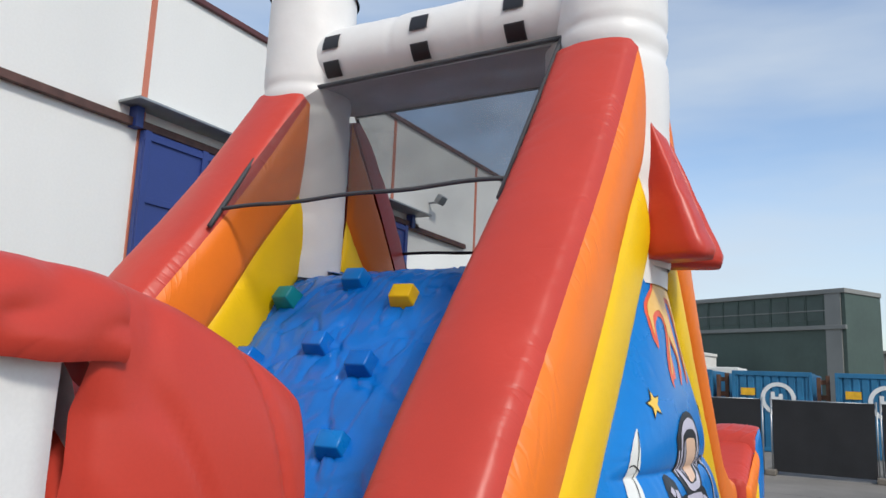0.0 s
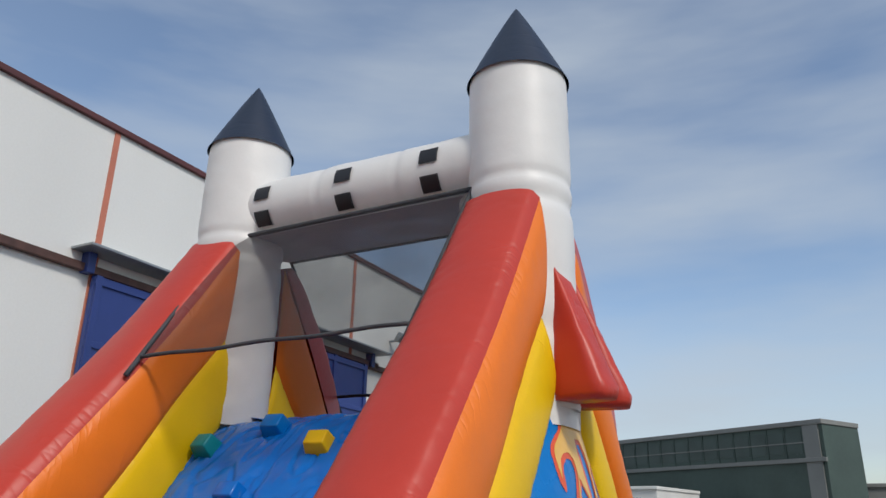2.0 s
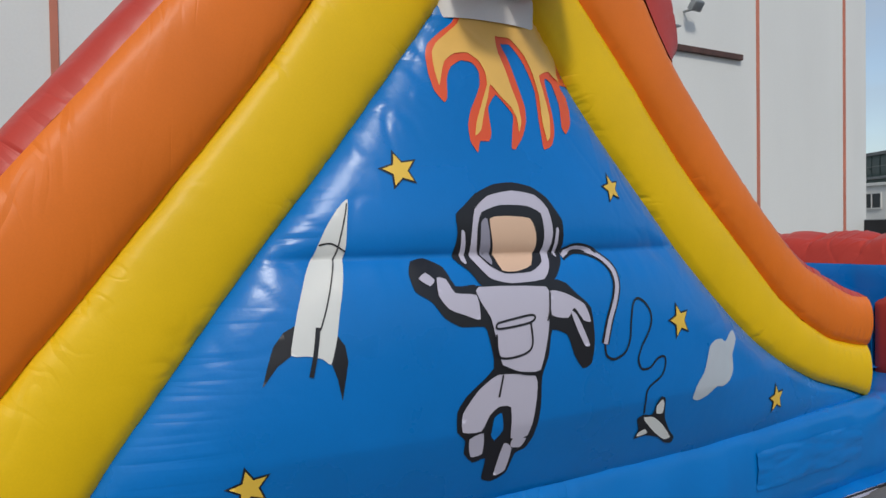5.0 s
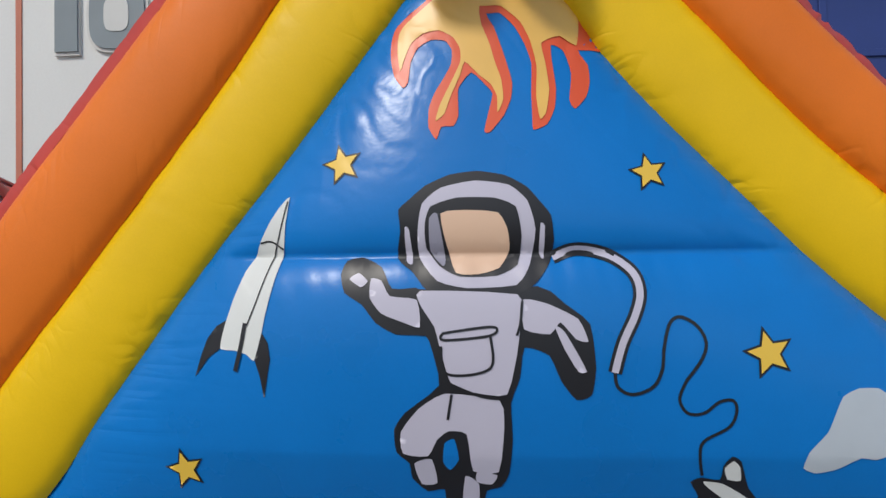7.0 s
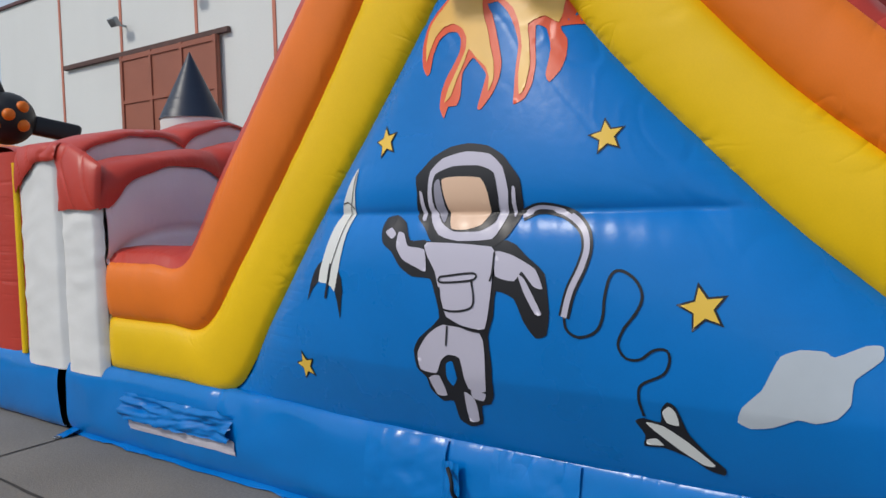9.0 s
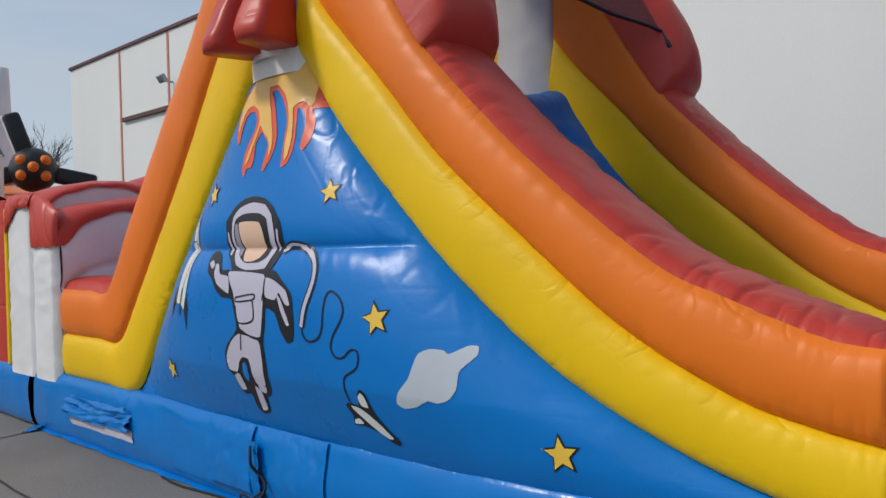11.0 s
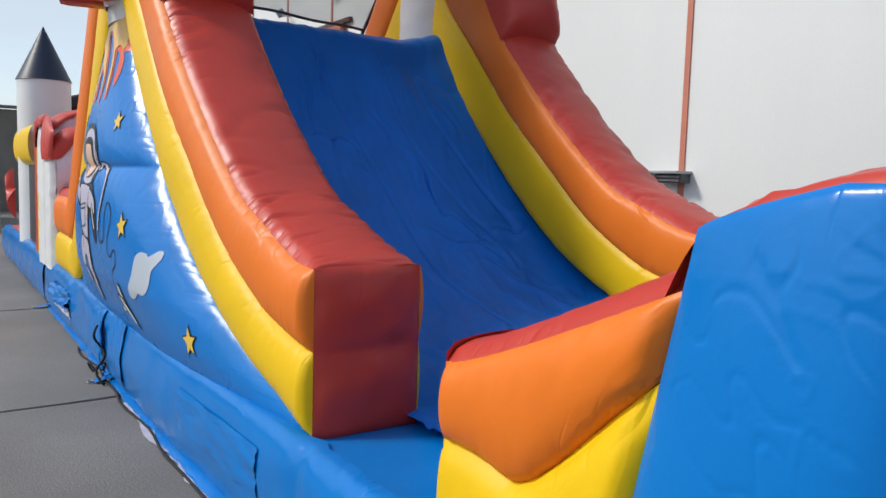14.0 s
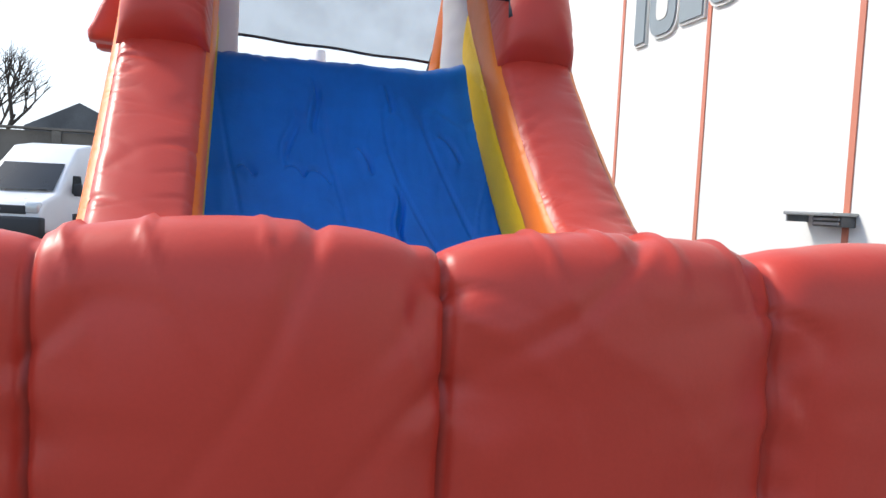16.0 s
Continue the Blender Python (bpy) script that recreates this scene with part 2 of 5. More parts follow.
def net_material(name, color, cover):
    """A fine mesh: threads and holes."""
    m = bpy.data.materials.new(name)
    m.use_nodes = True
    n, l = m.node_tree.nodes, m.node_tree.links
    b = n["Principled BSDF"]
    b.inputs["Base Color"].default_value, b.inputs["Roughness"].default_value = (*color, 1), 0.7
    t = n.new("ShaderNodeBsdfTransparent")
    x = n.new("ShaderNodeMixShader")
    co = n.new("ShaderNodeTexCoord")
    w1 = n.new("ShaderNodeTexNoise"); w1.inputs["Scale"].default_value = 3.0
    r = n.new("ShaderNodeMapRange"); r.inputs[1].default_value, r.inputs[2].default_value = 0.3, 0.7
    r.inputs[3].default_value, r.inputs[4].default_value = cover - 0.05, cover + 0.05
    l.new(co.outputs["Object"], w1.inputs["Vector"]); l.new(w1.outputs["Fac"], r.inputs[0]); l.new(r.outputs[0], x.inputs[0])
    l.new(t.outputs[0], x.inputs[1]); l.new(b.outputs[0], x.inputs[2])
    l.new(x.outputs[0], n["Material Output"].inputs[0])
    return m


NET = net_material("black_safety_net", (0.035, 0.035, 0.037), 0.46)
NETTOP = net_material("grey_net_roof", (0.34, 0.31, 0.31), 0.97)


# ---------------------------------------------------------------- mesh helpers
def thing(name, label, category, group="", kind="", at=(0, 0, 0)):
    ob = new(name)
    ob.location = at
    ob.empty_display_size = 0.2
    return tagged(ob, label, category, group, kind)


def part(name, bm, mat, parent=None, label="", smooth=True, kind=""):
    me = bpy.data.meshes.new(name)
    bmesh.ops.recalc_face_normals(bm, faces=bm.faces)
    bm.to_mesh(me)
    bm.free()
    if smooth:
        for p in me.polygons:
            p.use_smooth = True
    for mm in (mat if isinstance(mat, (list, tuple)) else [mat]):
        me.materials.append(mm)
    ob = new(name, me)
    if parent is not None:
        ob.parent = parent
        top = parent.location if parent.parent is None else Vector((0, 0, 0))
        ob.location = Vector((0, 0, 0)) - top if parent.parent is None else Vector((0, 0, 0))
    return tagged(ob, label, kind=kind)


def sheet(f, nu, nv, bm=None, wrap=False, turned=False):
    """A grid of faces from f(u, v), u and v from 0 to 1."""
    bm = bm or bmesh.new()
    rows = [[bm.verts.new(f(i / nu, j / nv)) for j in range(nv + (0 if wrap else 1))] for i in range(nu + 1)]
    for i in range(nu):
        for j in range(nv):
            k = (j + 1) % nv if wrap else j + 1
            bm.faces.new((rows[i][j], rows[i + 1][j], rows[i + 1][k], rows[i][k]))
    # strip coordinates: metres along, 0 to 1 across
    uv = bm.loops.layers.uv.verify()
    along, across = [0.0], [0.0]
    for i in range(nu):
        along.append(along[-1] + (rows[i + 1][nv // 2].co - rows[i][nv // 2].co).length)
    for j in range(len(rows[0]) - 1):
        across.append(across[-1] + (rows[nu // 2][j + 1].co - rows[nu // 2][j].co).length)
    place = {}
    for i in range(nu + 1):
        for j in range(len(rows[0])):
            place[rows[i][j]] = (across[j], i / nu) if turned else (along[i], j / nv)
    for f in bm.faces:
        for c in f.loops:
            if c.vert in place:
                c[uv].uv = place[c.vert]
    return bm


def box(x0, x1, y0, y1, z0, z1, bevel=0.0, bm=None, seg=2):
    bm = bm or bmesh.new()
    before = set(bm.edges)
    r = bmesh.ops.create_cube(bm, size=1)
    bmesh.ops.transform(bm, matrix=Matrix.Translation(((x0 + x1) / 2, (y0 + y1) / 2, (z0 + z1) / 2)) @ Matrix.Diagonal((abs(x1 - x0), abs(y1 - y0), abs(z1 - z0), 1)), verts=r["verts"])
    if bevel:
        bmesh.ops.bevel(bm, geom=[e for e in bm.edges if e not in before], offset=bevel, segments=seg, affect="EDGES", profile=0.5)
    return bm


def cyl(p, q, r0, r1=None, n=16, bm=None, caps=True):
    bm = bm or bmesh.new()
    p, q = Vector(p), Vector(q)
    r1 = r0 if r1 is None else r1
    d = (q - p)
    m = Matrix.Translation((p + q) / 2) @ d.to_track_quat("Z", "Y").to_matrix().to_4x4()
    bmesh.ops.create_cone(bm, cap_ends=caps, segments=n, radius1=r0, radius2=max(r1, 1e-4), depth=d.length, matrix=m)
    return bm


def tube(points, r, n=8, bm=None):
    """A round cord along points."""
    bm = bm or bmesh.new()
    pts = [Vector(p) for p in points]
    rings = []
    for i, p in enumerate(pts):
        d = (pts[min(i + 1, len(pts) - 1)] - pts[max(i - 1, 0)]).normalized()
        a = d.orthogonal().normalized() if not rings else (ref - d * ref.dot(d)).normalized()
        ref = a
        b = d.cross(a)
        rings.append([bm.verts.new(p + (a * math.cos(t) + b * math.sin(t)) * r) for t in [2 * math.pi * k / n for k in range(n)]])
    for i in range(len(rings) - 1):
        for k in range(n):
            bm.faces.new((rings[i][k], rings[i][(k + 1) % n], rings[i + 1][(k + 1) % n], rings[i + 1][k]))
    bm.faces.new(rings[0]); bm.faces.new(rings[-1])
    return bm


def spline(pts, s):
    """Catmull-Rom through pts at s from 0 to 1."""
    n = len(pts) - 1
    t = min(max(s, 0), 1) * n
    i = min(int(t), n - 1)
    f = t - i
    g = lambda k: pts[min(max(k, 0), n)]
    out = []
    for a, b, c, d in zip(g(i - 1), g(i), g(i + 1), g(i + 2)):
        out.append(0.5 * (2 * b + (c - a) * f + (2 * a - 5 * b + 4 * c - d) * f * f + (3 * b - a - 3 * c + d) * f ** 3))
    return tuple(out)


def pillow(v, k=0.5):
    return max(0.0, 1 - abs(2 * v - 1) ** 2.2) ** k


def wob(x, y, z, a, f=4.0):
    return a * noise.noise((x * f, y * f, z * f))


def folds(along, across, a, f=6.0):
    """Creases that run across a tube, sharpest at its seams."""
    w = 0.8 * noise.noise((along * 2.1, across * 1.7, 8.8))
    n1 = noise.noise((along * f + w, across * 0.55, 3.1))
    n2 = noise.noise((along * f * 1.9 - w, across * 1.1, 9.7))
    c = max(0.0, 1 - abs(n1) / 0.13) + 0.6 * max(0.0, 1 - abs(n2) / 0.16)
    e = abs(2 * across - 1)
    gate = 0.5 + 0.5 * noise.noise((along * 1.7, across * 2, 1.1))
    return -a * c * gate * (0.10 + e ** 1.6) - 0.08 * a * noise.noise((along * 5, across * 3, 4.0))

# ---------------------------------------------------------------- the yard
ground = part("ground", sheet(lambda u, v: ((u - 0.5) * 4000, (v - 0.5) * 4000, 0.0), 2, 2), CEMENT, None, "", False)
tagged(ground, "grey weathered concrete yard with dirty slab joints", "ground", kind="structure")

# ---------------------------------------------------------------- inflatable slide
IN, OUT = 0.90, 1.40      # inner and outer face of a side wall
LIFT_Y, LIFT_Z = 0.04, 0.085
SHIFT = 0.09              # the far wall stands a little wider
slide = thing("inflatable_slide", "inflated rocket slide of red, orange, yellow and blue vinyl on concrete", "inflatable slide")

CLIMB0 = [(-0.02, 2.70), (-0.28, 2.34), (-0.63, 1.88), (-0.93, 1.51), (-1.33, 0.98), (-1.70, 0.53), (-2.25, 0.51), (-3.0, 0.51)]
CLIMB1 = [(-0.20, 3.10), (-0.55, 2.66), (-0.87, 2.20), (-1.28, 1.67), (-1.60, 1.27), (-1.95, 0.88), (-2.35, 0.865), (-3.0, 0.865)]
CLIMB2 = [(-0.15, 3.84), (-0.50, 3.32), (-0.82, 2.88), (-1.25, 2.35), (-1.72, 1.77), (-2.12, 1.26), (-2.5, 1.24), (-3.0, 1.24)]
SLIDE0 = [(0.30, 2.62), (0.40, 2.50), (0.60, 2.21), (0.97, 1.81), (1.41, 1.38), (1.94, 0.98), (2.48, 0.72), (2.89, 0.60), (3.14, 0.52)]
SLIDE1 = [(0.36, 3.02), (0.57, 2.75), (0.92, 2.38), (1.32, 1.94), (1.77, 1.55), (2.20, 1.20), (2.62, 0.97), (2.90, 0.89), (3.14, 0.85)]
SLIDE2 = [(0.36, 3.80), (0.86, 3.06), (1.18, 2.54), (1.50, 2.18), (1.90, 1.80), (2.35, 1.44), (2.63, 1.31), (2.94, 1.19), (3.14, 1.165)]


def narrow(y):
    """The walls draw in a little towards the foot of the slide."""
    t = min(1.0, max(0.0, (y - 1.1) / 2.0))
    return 0.065 * t * t * (3 - 2 * t)


def band(a, b, x, out, puff, n, s0=0.0, s1=1.0, seed=0.0, crease=0.013):
    """One coloured strip of a side wall between two profile curves."""
    def f(u, v):
        s = s0 + (s1 - s0) * u
        p, q = spline(a, s), spline(b, s)
        y, z = p[0] + (q[0] - p[0]) * v, p[1] + (q[1] - p[1]) * v
        e = min(1.0, min(u, 1 - u) / 0.03)
        h = (puff * pillow(v) + folds(u * 4 + seed, v, crease)) * e ** 0.5
        return (x + out * (h + (-narrow(y) if abs(x) > 1.2 else 0.5 * narrow(y))), y + LIFT_Y * (x < 0), z + LIFT_Z * (x < 0))
    return sheet(f, n * (2 if x > 0 else 1), 14)


def cap(c, x0, x1, rise, n, s0=0.0, s1=1.0, ends=0.0, seed=0.0, crease=0.024, flat=0.0):
    """The rounded red top of a side wall along a profile curve."""
    def f(u, v):
        s = s0 + (s1 - s0) * u
        y, z = spline(c, s)
        e = 1e-3
        a, b = spline(c, max(0, s - e)), spline(c, min(1, s + e))
        ty, tz = b[0] - a[0], b[1] - a[1]
        k = math.hypot(ty, tz) or 1
        ny, nzz = -tz / k, ty / k
        if nzz < 0:
            ny, nzz = -ny, -nzz
        h = rise * pillow(v, 0.34) * (1 - flat * max(0.0, (s - 0.86) / 0.14) ** 2) * ((1 - ends) + ends * pillow(u, 0.35)) + folds(u * 4 * (s1 - s0) + seed, v, crease, 3.6) * (0.5 + pillow(v))
        return (x0 + (x1 - x0) * v - math.copysign(narrow(y) * (1 - v) + 0.5 * narrow(y) * v, x0), y + ny * h + LIFT_Y * (x0 < 0), z + nzz * h + LIFT_Z * (x0 < 0))
    return sheet(f, n * (2 if x0 > 0 else 1), 18)


for side in (1, -1):
    xo, xi = (OUT, IN) if side > 0 else (-OUT - SHIFT, -IN - SHIFT)
    word = "side_wall"
    w = part(word, cap(CLIMB2, xo, xi, 0.10, 90, seed=side, crease=0.010), RED, slide, "red rounded vinyl wall top")
    for c0, c1, c2, sd, n, cz in ((CLIMB0, CLIMB1, CLIMB2, 1.3, 90, 0.007), (SLIDE0, SLIDE1, SLIDE2, 4.1, 110, 0.009)):
        part("yellow_band", band(c0, c1, xo, side, 0.055, n, seed=sd + side, crease=cz), YELLOW, w, "yellow vinyl band")
        part("orange_band", band(c1, c2, xo, side, 0.06, n, seed=sd + 2 + side, crease=cz), ORANGE, w, "orange vinyl band")
        part("yellow_band", band(c0, c1, xi, -side, 0.03, n, seed=sd + 5, crease=cz), YELLOW, w, "yellow vinyl band")
        part("orange_band", band(c1, c2, xi, -side, 0.04, n, seed=sd + 6, crease=cz), ORANGE, w, "orange vinyl band")
    part("wall_top", cap(SLIDE2, xo, xi, 0.065, 110, 0.25, 1.0, 0.0, seed=2 + side, crease=0.028, flat=0.85), RED, w, "red creased vinyl wall top")
    part("wall_top", cap(SLIDE2, xo + side * 0.02, xi - side * 0.02, 0.36, 40, 0.0, 0.275, 0.93, seed=7 + side), RED, w, "red bulging vinyl wall top")

    # red end of the wall: two puffed chambers
    def end_face(u, v):
        x = (xo - side * narrow(3.14)) + (xi - xo + side * 0.5 * narrow(3.14)) * u
        z = 0.5 + (1.166 + 0.010 * pillow(u, 0.34) - 0.5) * v
        ch = abs(math.sin(math.pi * min(1, v / 0.52) if v < 0.52 else math.pi * (v - 0.52) / 0.48)) ** 0.4
        return (x, 3.139 + 0.055 * pillow(u, 0.6) * ch + wob(x, 0, z, 0.010, 9) + LIFT_Y * (x < 0), z + LIFT_Z * (x < 0))
    part("end_face", sheet(end_face, 20, 30), RED, w, "dark red puffed wall end")
    def front_face(u, v):
        x = xo + (xi - xo) * u
        return (x, -3.0 - 0.03 * pillow(u) * pillow(v), 0.5 + 0.78 * v)
    part("front_face", sheet(front_face, 12, 16), YELLOW, w)


# blue printed side panels, bulging between the bands
def edge_y(curve, z):
    """Where a profile curve passes the height z."""
    lo, hi = 0.0, 1.0
    if curve is CLIMB0:
        hi = 5 / 7
    for _ in range(30):
        m = (lo + hi) / 2
        if spline(curve, m)[1] > z:
            lo = m
        else:
            hi = m
    return spline(curve, (lo + hi) / 2)[0]


LEFT_EDGE = [(0.50 + 0.03 * i, edge_y(CLIMB0, 0.50 + 0.03 * i)) for i in range(76)]
RIGHT_EDGE = [(0.50 + 0.03 * i, edge_y(SLIDE0, max(0.53, 0.50 + 0.03 * i))) for i in range(76)]


def table(tab, z):
    t = min(max((z - 0.50) / 0.03, 0), 74.999)
    i = int(t)
    return tab[i][1] + (tab[i + 1][1] - tab[i][1]) * (t - i)


def panel_x(y, z):
    """How far the printed panel stands out at a place on it."""
    a, b = table(LEFT_EDGE, z) - 0.03, table(RIGHT_EDGE, z) + 0.03
    w = max(0.05, b - a)
    u = min(max((y - a) / w, 0), 1)
    h = min(0.27, 0.125 * w) * (max(0.0, 1 - abs(2 * u - 1) ** 2.6) ** 0.62)
    h *= 0.60 + 0.40 * math.sin(math.pi / 2 * min(1, max(0, (z - 0.5) / 0.75)))
    h *= min(1.0, max(0.0, (z - 0.44) / 0.40)) ** 0.35
    side = min(u, 1 - u)
    # the horizontal seam draws the panel in to a sharp crease
    h -= 0.072 * math.exp(-abs(z - 1.535) / (0.09 if z < 1.535 else 0.10)) * min(1, side * 9)
    edge = math.exp(-side * w / 0.20)
    cr = -max(0.0, 1 - abs(noise.noise(((y + z) * 4.0, (y - z) * 2.6, 5.1))) / 0.10) + 0.8 * max(0.0, 1 - abs(noise.noise((y * 9.0 + z * 3, z * 7.0 - y * 2, 2.6))) / 0.12)
    cr2 = noise.noise((y * 19.0 + z * 4, z * 2.5, 2.2)) * math.exp(-max(0.0, 1.52 - z) / 0.12) * (1 if z < 1.53 else 0)
    return OUT - 0.03 - narrow(y) + max(0.0, h) + 0.007 * edge * cr * min(1, 20 * side) + 0.006 * cr2 * min(1, 6 * side)


def panel(u, v, side):
    z = 0.50 + 2.07 * v
    y = (table(LEFT_EDGE, z) - 0.03) * (1 - u) + (table(RIGHT_EDGE, z) + 0.03) * u
    return (panel_x(y, z) if side > 0 else -panel_x(y, z) - SHIFT, y, z)


front_panel = part("printed_panel", sheet(lambda u, v: panel(u, v, 1), 160, 160, turned=True), BLUE, slide, "glossy blue vinyl side panel with space prints")
part("printed_panel", sheet(lambda u, v: panel(u, v, -1), 40, 30), BLUE, slide, "glossy blue vinyl side panel")


# rocket towers
def tower(side):
    cx, cy, r = side * (1.17 if side > 0 else 1.20), 0.10, 0.335
    def f(u, v):
        z = 2.60 + (4.83 - 2.60) * u
        a = 2 * math.pi * v
        rr = r * (0.965 + 0.035 * pillow(u, 0.3)) - 0.018 * math.exp(-((z - 3.86) / 0.05) ** 2) - 0.012 * math.exp(-((z - 4.02) / 0.03) ** 2)
        rr += 0.010 * noise.noise((math.cos(a) * 1.5, math.sin(a) * 1.5, z * 9)) * (1.0 if z < 3.4 else 0.35)
        return (cx + rr * math.cos(a), cy + rr * math.sin(a), z)
    t = part("rocket_tower", sheet(f, 90, 48, wrap=True), WHITE, slide, "white inflated rocket column")
    def g(u, v):
        a = 2 * math.pi * v
        rr = (r + 0.012) * (1 - u) ** 0.93 + 0.003
        return (cx + rr * math.cos(a), cy + rr * math.sin(a), 4.80 + 0.66 * u)
    part("nose_cone", sheet(g, 24, 48, wrap=True), NAVY, t, "dark navy cone tip")
    def h(u, v):
        z = 2.50 + 0.30 * u
        y = -0.13 + 0.50 * v
        return (side * (1.395 + 0.070 * pillow(v, 0.5) + 0.012 * u) - (SHIFT if side < 0 else 0), y, z)
    part("tower_foot", sheet(h, 10, 20), WHITE, t)
    return t


towers = {s: tower(s) for s in (1, -1)}
for s in (1, -1):
    # inner column face above the deck
    part("column", sheet(lambda u, v: ((0.97 if s > 0 else -1.12) + 0.232 * math.cos(2 * math.pi * v) + 0.006 * noise.noise((u * 14, v * 3, 1)), 0.14 + 0.245 * math.sin(2 * math.pi * v), 1.7 + 2.3 * u), 60, 36, wrap=True), WHITE, slide, "white inflated column beside the deck")

# cross tube with its dark window patches
def bar(u, v):
    x = -1.0 + 2.0 * u
    a = 2 * math.pi * v
    r = 0.245 - 0.010 * (abs(math.sin(3 * math.pi * u)) < 0.06) + 0.006 * noise.noise((x * 6, math.cos(a), math.sin(a)))
    return (x, 0.115 + r * math.cos(a), 4.255 + r * math.sin(a))
xbar = part("cross_tube", sheet(bar, 60, 32, wrap=True), WHITE, slide, "white inflated tube between the rocket columns")
for px in (-0.825, -0.088, 0.608):
    for a0, a1 in ((math.pi + 0.40, math.pi + 0.80), (math.pi - 0.40, math.pi - 0.02)):
        for grow, mat, nm, off in ((0.010, NETHEM, "patch_border", 0.003), (0.0, INK, "window_patch", 0.006)):
            def q(u, v, a0=a0, a1=a1, grow=grow, off=off):
                a = a0 - grow / 0.25 + (a1 - a0 + 2 * grow / 0.25) * v
                x = px - 0.060 - grow + (0.120 + 2 * grow) * u
                return (x, 0.115 + (0.252 + off) * math.cos(a), 4.255 + (0.252 + off) * math.sin(a))
            part(nm, sheet(q, 4, 6), mat, xbar, "black window patch")


# red booster fins on the towers
def fin(cx, cy, turn, side):
    """A tapered padded wedge, narrow above, thick and cut square below."""
    def f(u, v):
        z = 2.63 + 0.80 * u
        w = 0.115 * (1 - u) + 0.075 * u
        d = 0.36 * (1 - u) + 0.03 * u
        a = 2 * math.pi * v
        ca, sa = math.cos(a), math.sin(a)
        sx = math.copysign(abs(ca) ** 0.42, ca)
        sy = math.copysign(abs(sa) ** 0.42, sa)
        lx, ly = (sx * 0.5 + 0.5) * d, sy * w
        pinch = 1 - 0.10 * max(0, 1 - u * 14)
        lx, ly = lx * pinch + 0.010 * noise.noise((z * 8, a, turn)), ly * pinch
        c, s = math.cos(turn), math.sin(turn)
        return (cx + side * (lx * c - ly * s), cy + lx * s + ly * c, z)
    bm = sheet(f, 26, 40, wrap=True)
    bm.verts.ensure_lookup_table()
    n = 40
    bm.faces.new([bm.verts[i] for i in range(n)])
    bm.faces.new([bm.verts[26 * n + i] for i in range(n)])
    return bm


for s in (1, -1):
    part("booster_fin", fin(s * 1.43, 0.0, -0.22, s), RED, towers[s], "padded red vinyl fin")
    part("booster_fin", fin(s * 1.43, 0.235, 0.22, s), RED, towers[s], "padded red vinyl fin")

# climbing slope, deck and sliding surface between the walls
CLIMB_PROFILE = [(-1.90, 0.43), (-1.39, 1.03), (-0.89, 1.69), (-0.44, 2.25), (-0.17, 2.53), (0.08, 2.61)]
def climb(u, v):
    y, z = spline(CLIMB_PROFILE, u)
    x = -1.02 + 1.95 * v
    b = 0.05 * pillow(v) + 0.020 * noise.noise((x * 4, y * 4, z * 4)) + 0.018 * abs(noise.noise((x * 9, y * 7, 2.2))) - 0.022 * max(0.0, 1 - abs(noise.noise((x * 3 + y, y * 3.5 - x, 6.2))) / 0.07) - 0.020 * max(0.0, 1 - abs(noise.noise((x * 6 - 2 * y, y * 5 + x, 1.2))) / 0.08)
    return (x, y - 0.7 * b, z + 0.7 * b)
part("climbing_slope", sheet(climb, 160, 120), CLIMBBLUE, slide, "glossy creased blue climbing slope")
SLOPE = [(0.05, 2.62), (0.45, 2.60), (0.62, 2.36), (0.97, 1.88), (1.41, 1.36), (1.94, 0.92), (2.48, 0.66), (3.0, 0.56), (3.6, 0.555), (4.4, 0.555)]
CREASES = [(-0.36, 1.11, -0.36, 1.49, 1.3), (-0.36, 1.49, -0.63, 1.69, 1.2), (-0.12, 1.57, -0.67, 1.78, 1.0), (-0.49, 1.80, -0.91, 2.51, 1.2), (-0.41, 2.06, -0.75, 2.57, 0.9),
           (-0.67, 1.61, -1.06, 1.65, 0.6), (-0.70, 1.77, -0.70, 1.91, 0.6), (-0.70, 0.81, -0.85, 0.97, 0.7), (0.25, 1.04, 0.08, 1.10, 0.8), (0.19, 0.56, 0.18, 0.85, 0.9),
           (-0.34, 0.56, -0.36, 0.72, 0.6), (0.67, 1.03, 0.59, 1.11, 0.9), (0.38, 1.02, 0.26, 1.09, 0.9), (-0.11, 0.90, -0.20, 1.05, 0.9), (0.31, 0.70, 0.38, 1.03, 0.6)]


def dent(x, y):
    """Sharp folds in the sliding surface, each a valley beside a ridge."""
    k = 0.0
    for x0, y0, x1, y1, a in CREASES:
        dx, dy = x1 - x0, y1 - y0
        n = math.hypot(dx, dy)
        t = ((x - x0) * dx + (y - y0) * dy) / n
        d = ((x - x0) * dy - (y - y0) * dx) / n + 0.02 * math.sin(t * 19)
        fade = max(0.0, 1 - (2 * t / n - 1) ** 4) if 0 < t < n else 0.0
        k += 2.6 * a * fade * (-0.020 * math.exp(-(d / 0.016) ** 2) + 0.014 * math.exp(-((d - 0.035) / 0.022) ** 2))
    return k


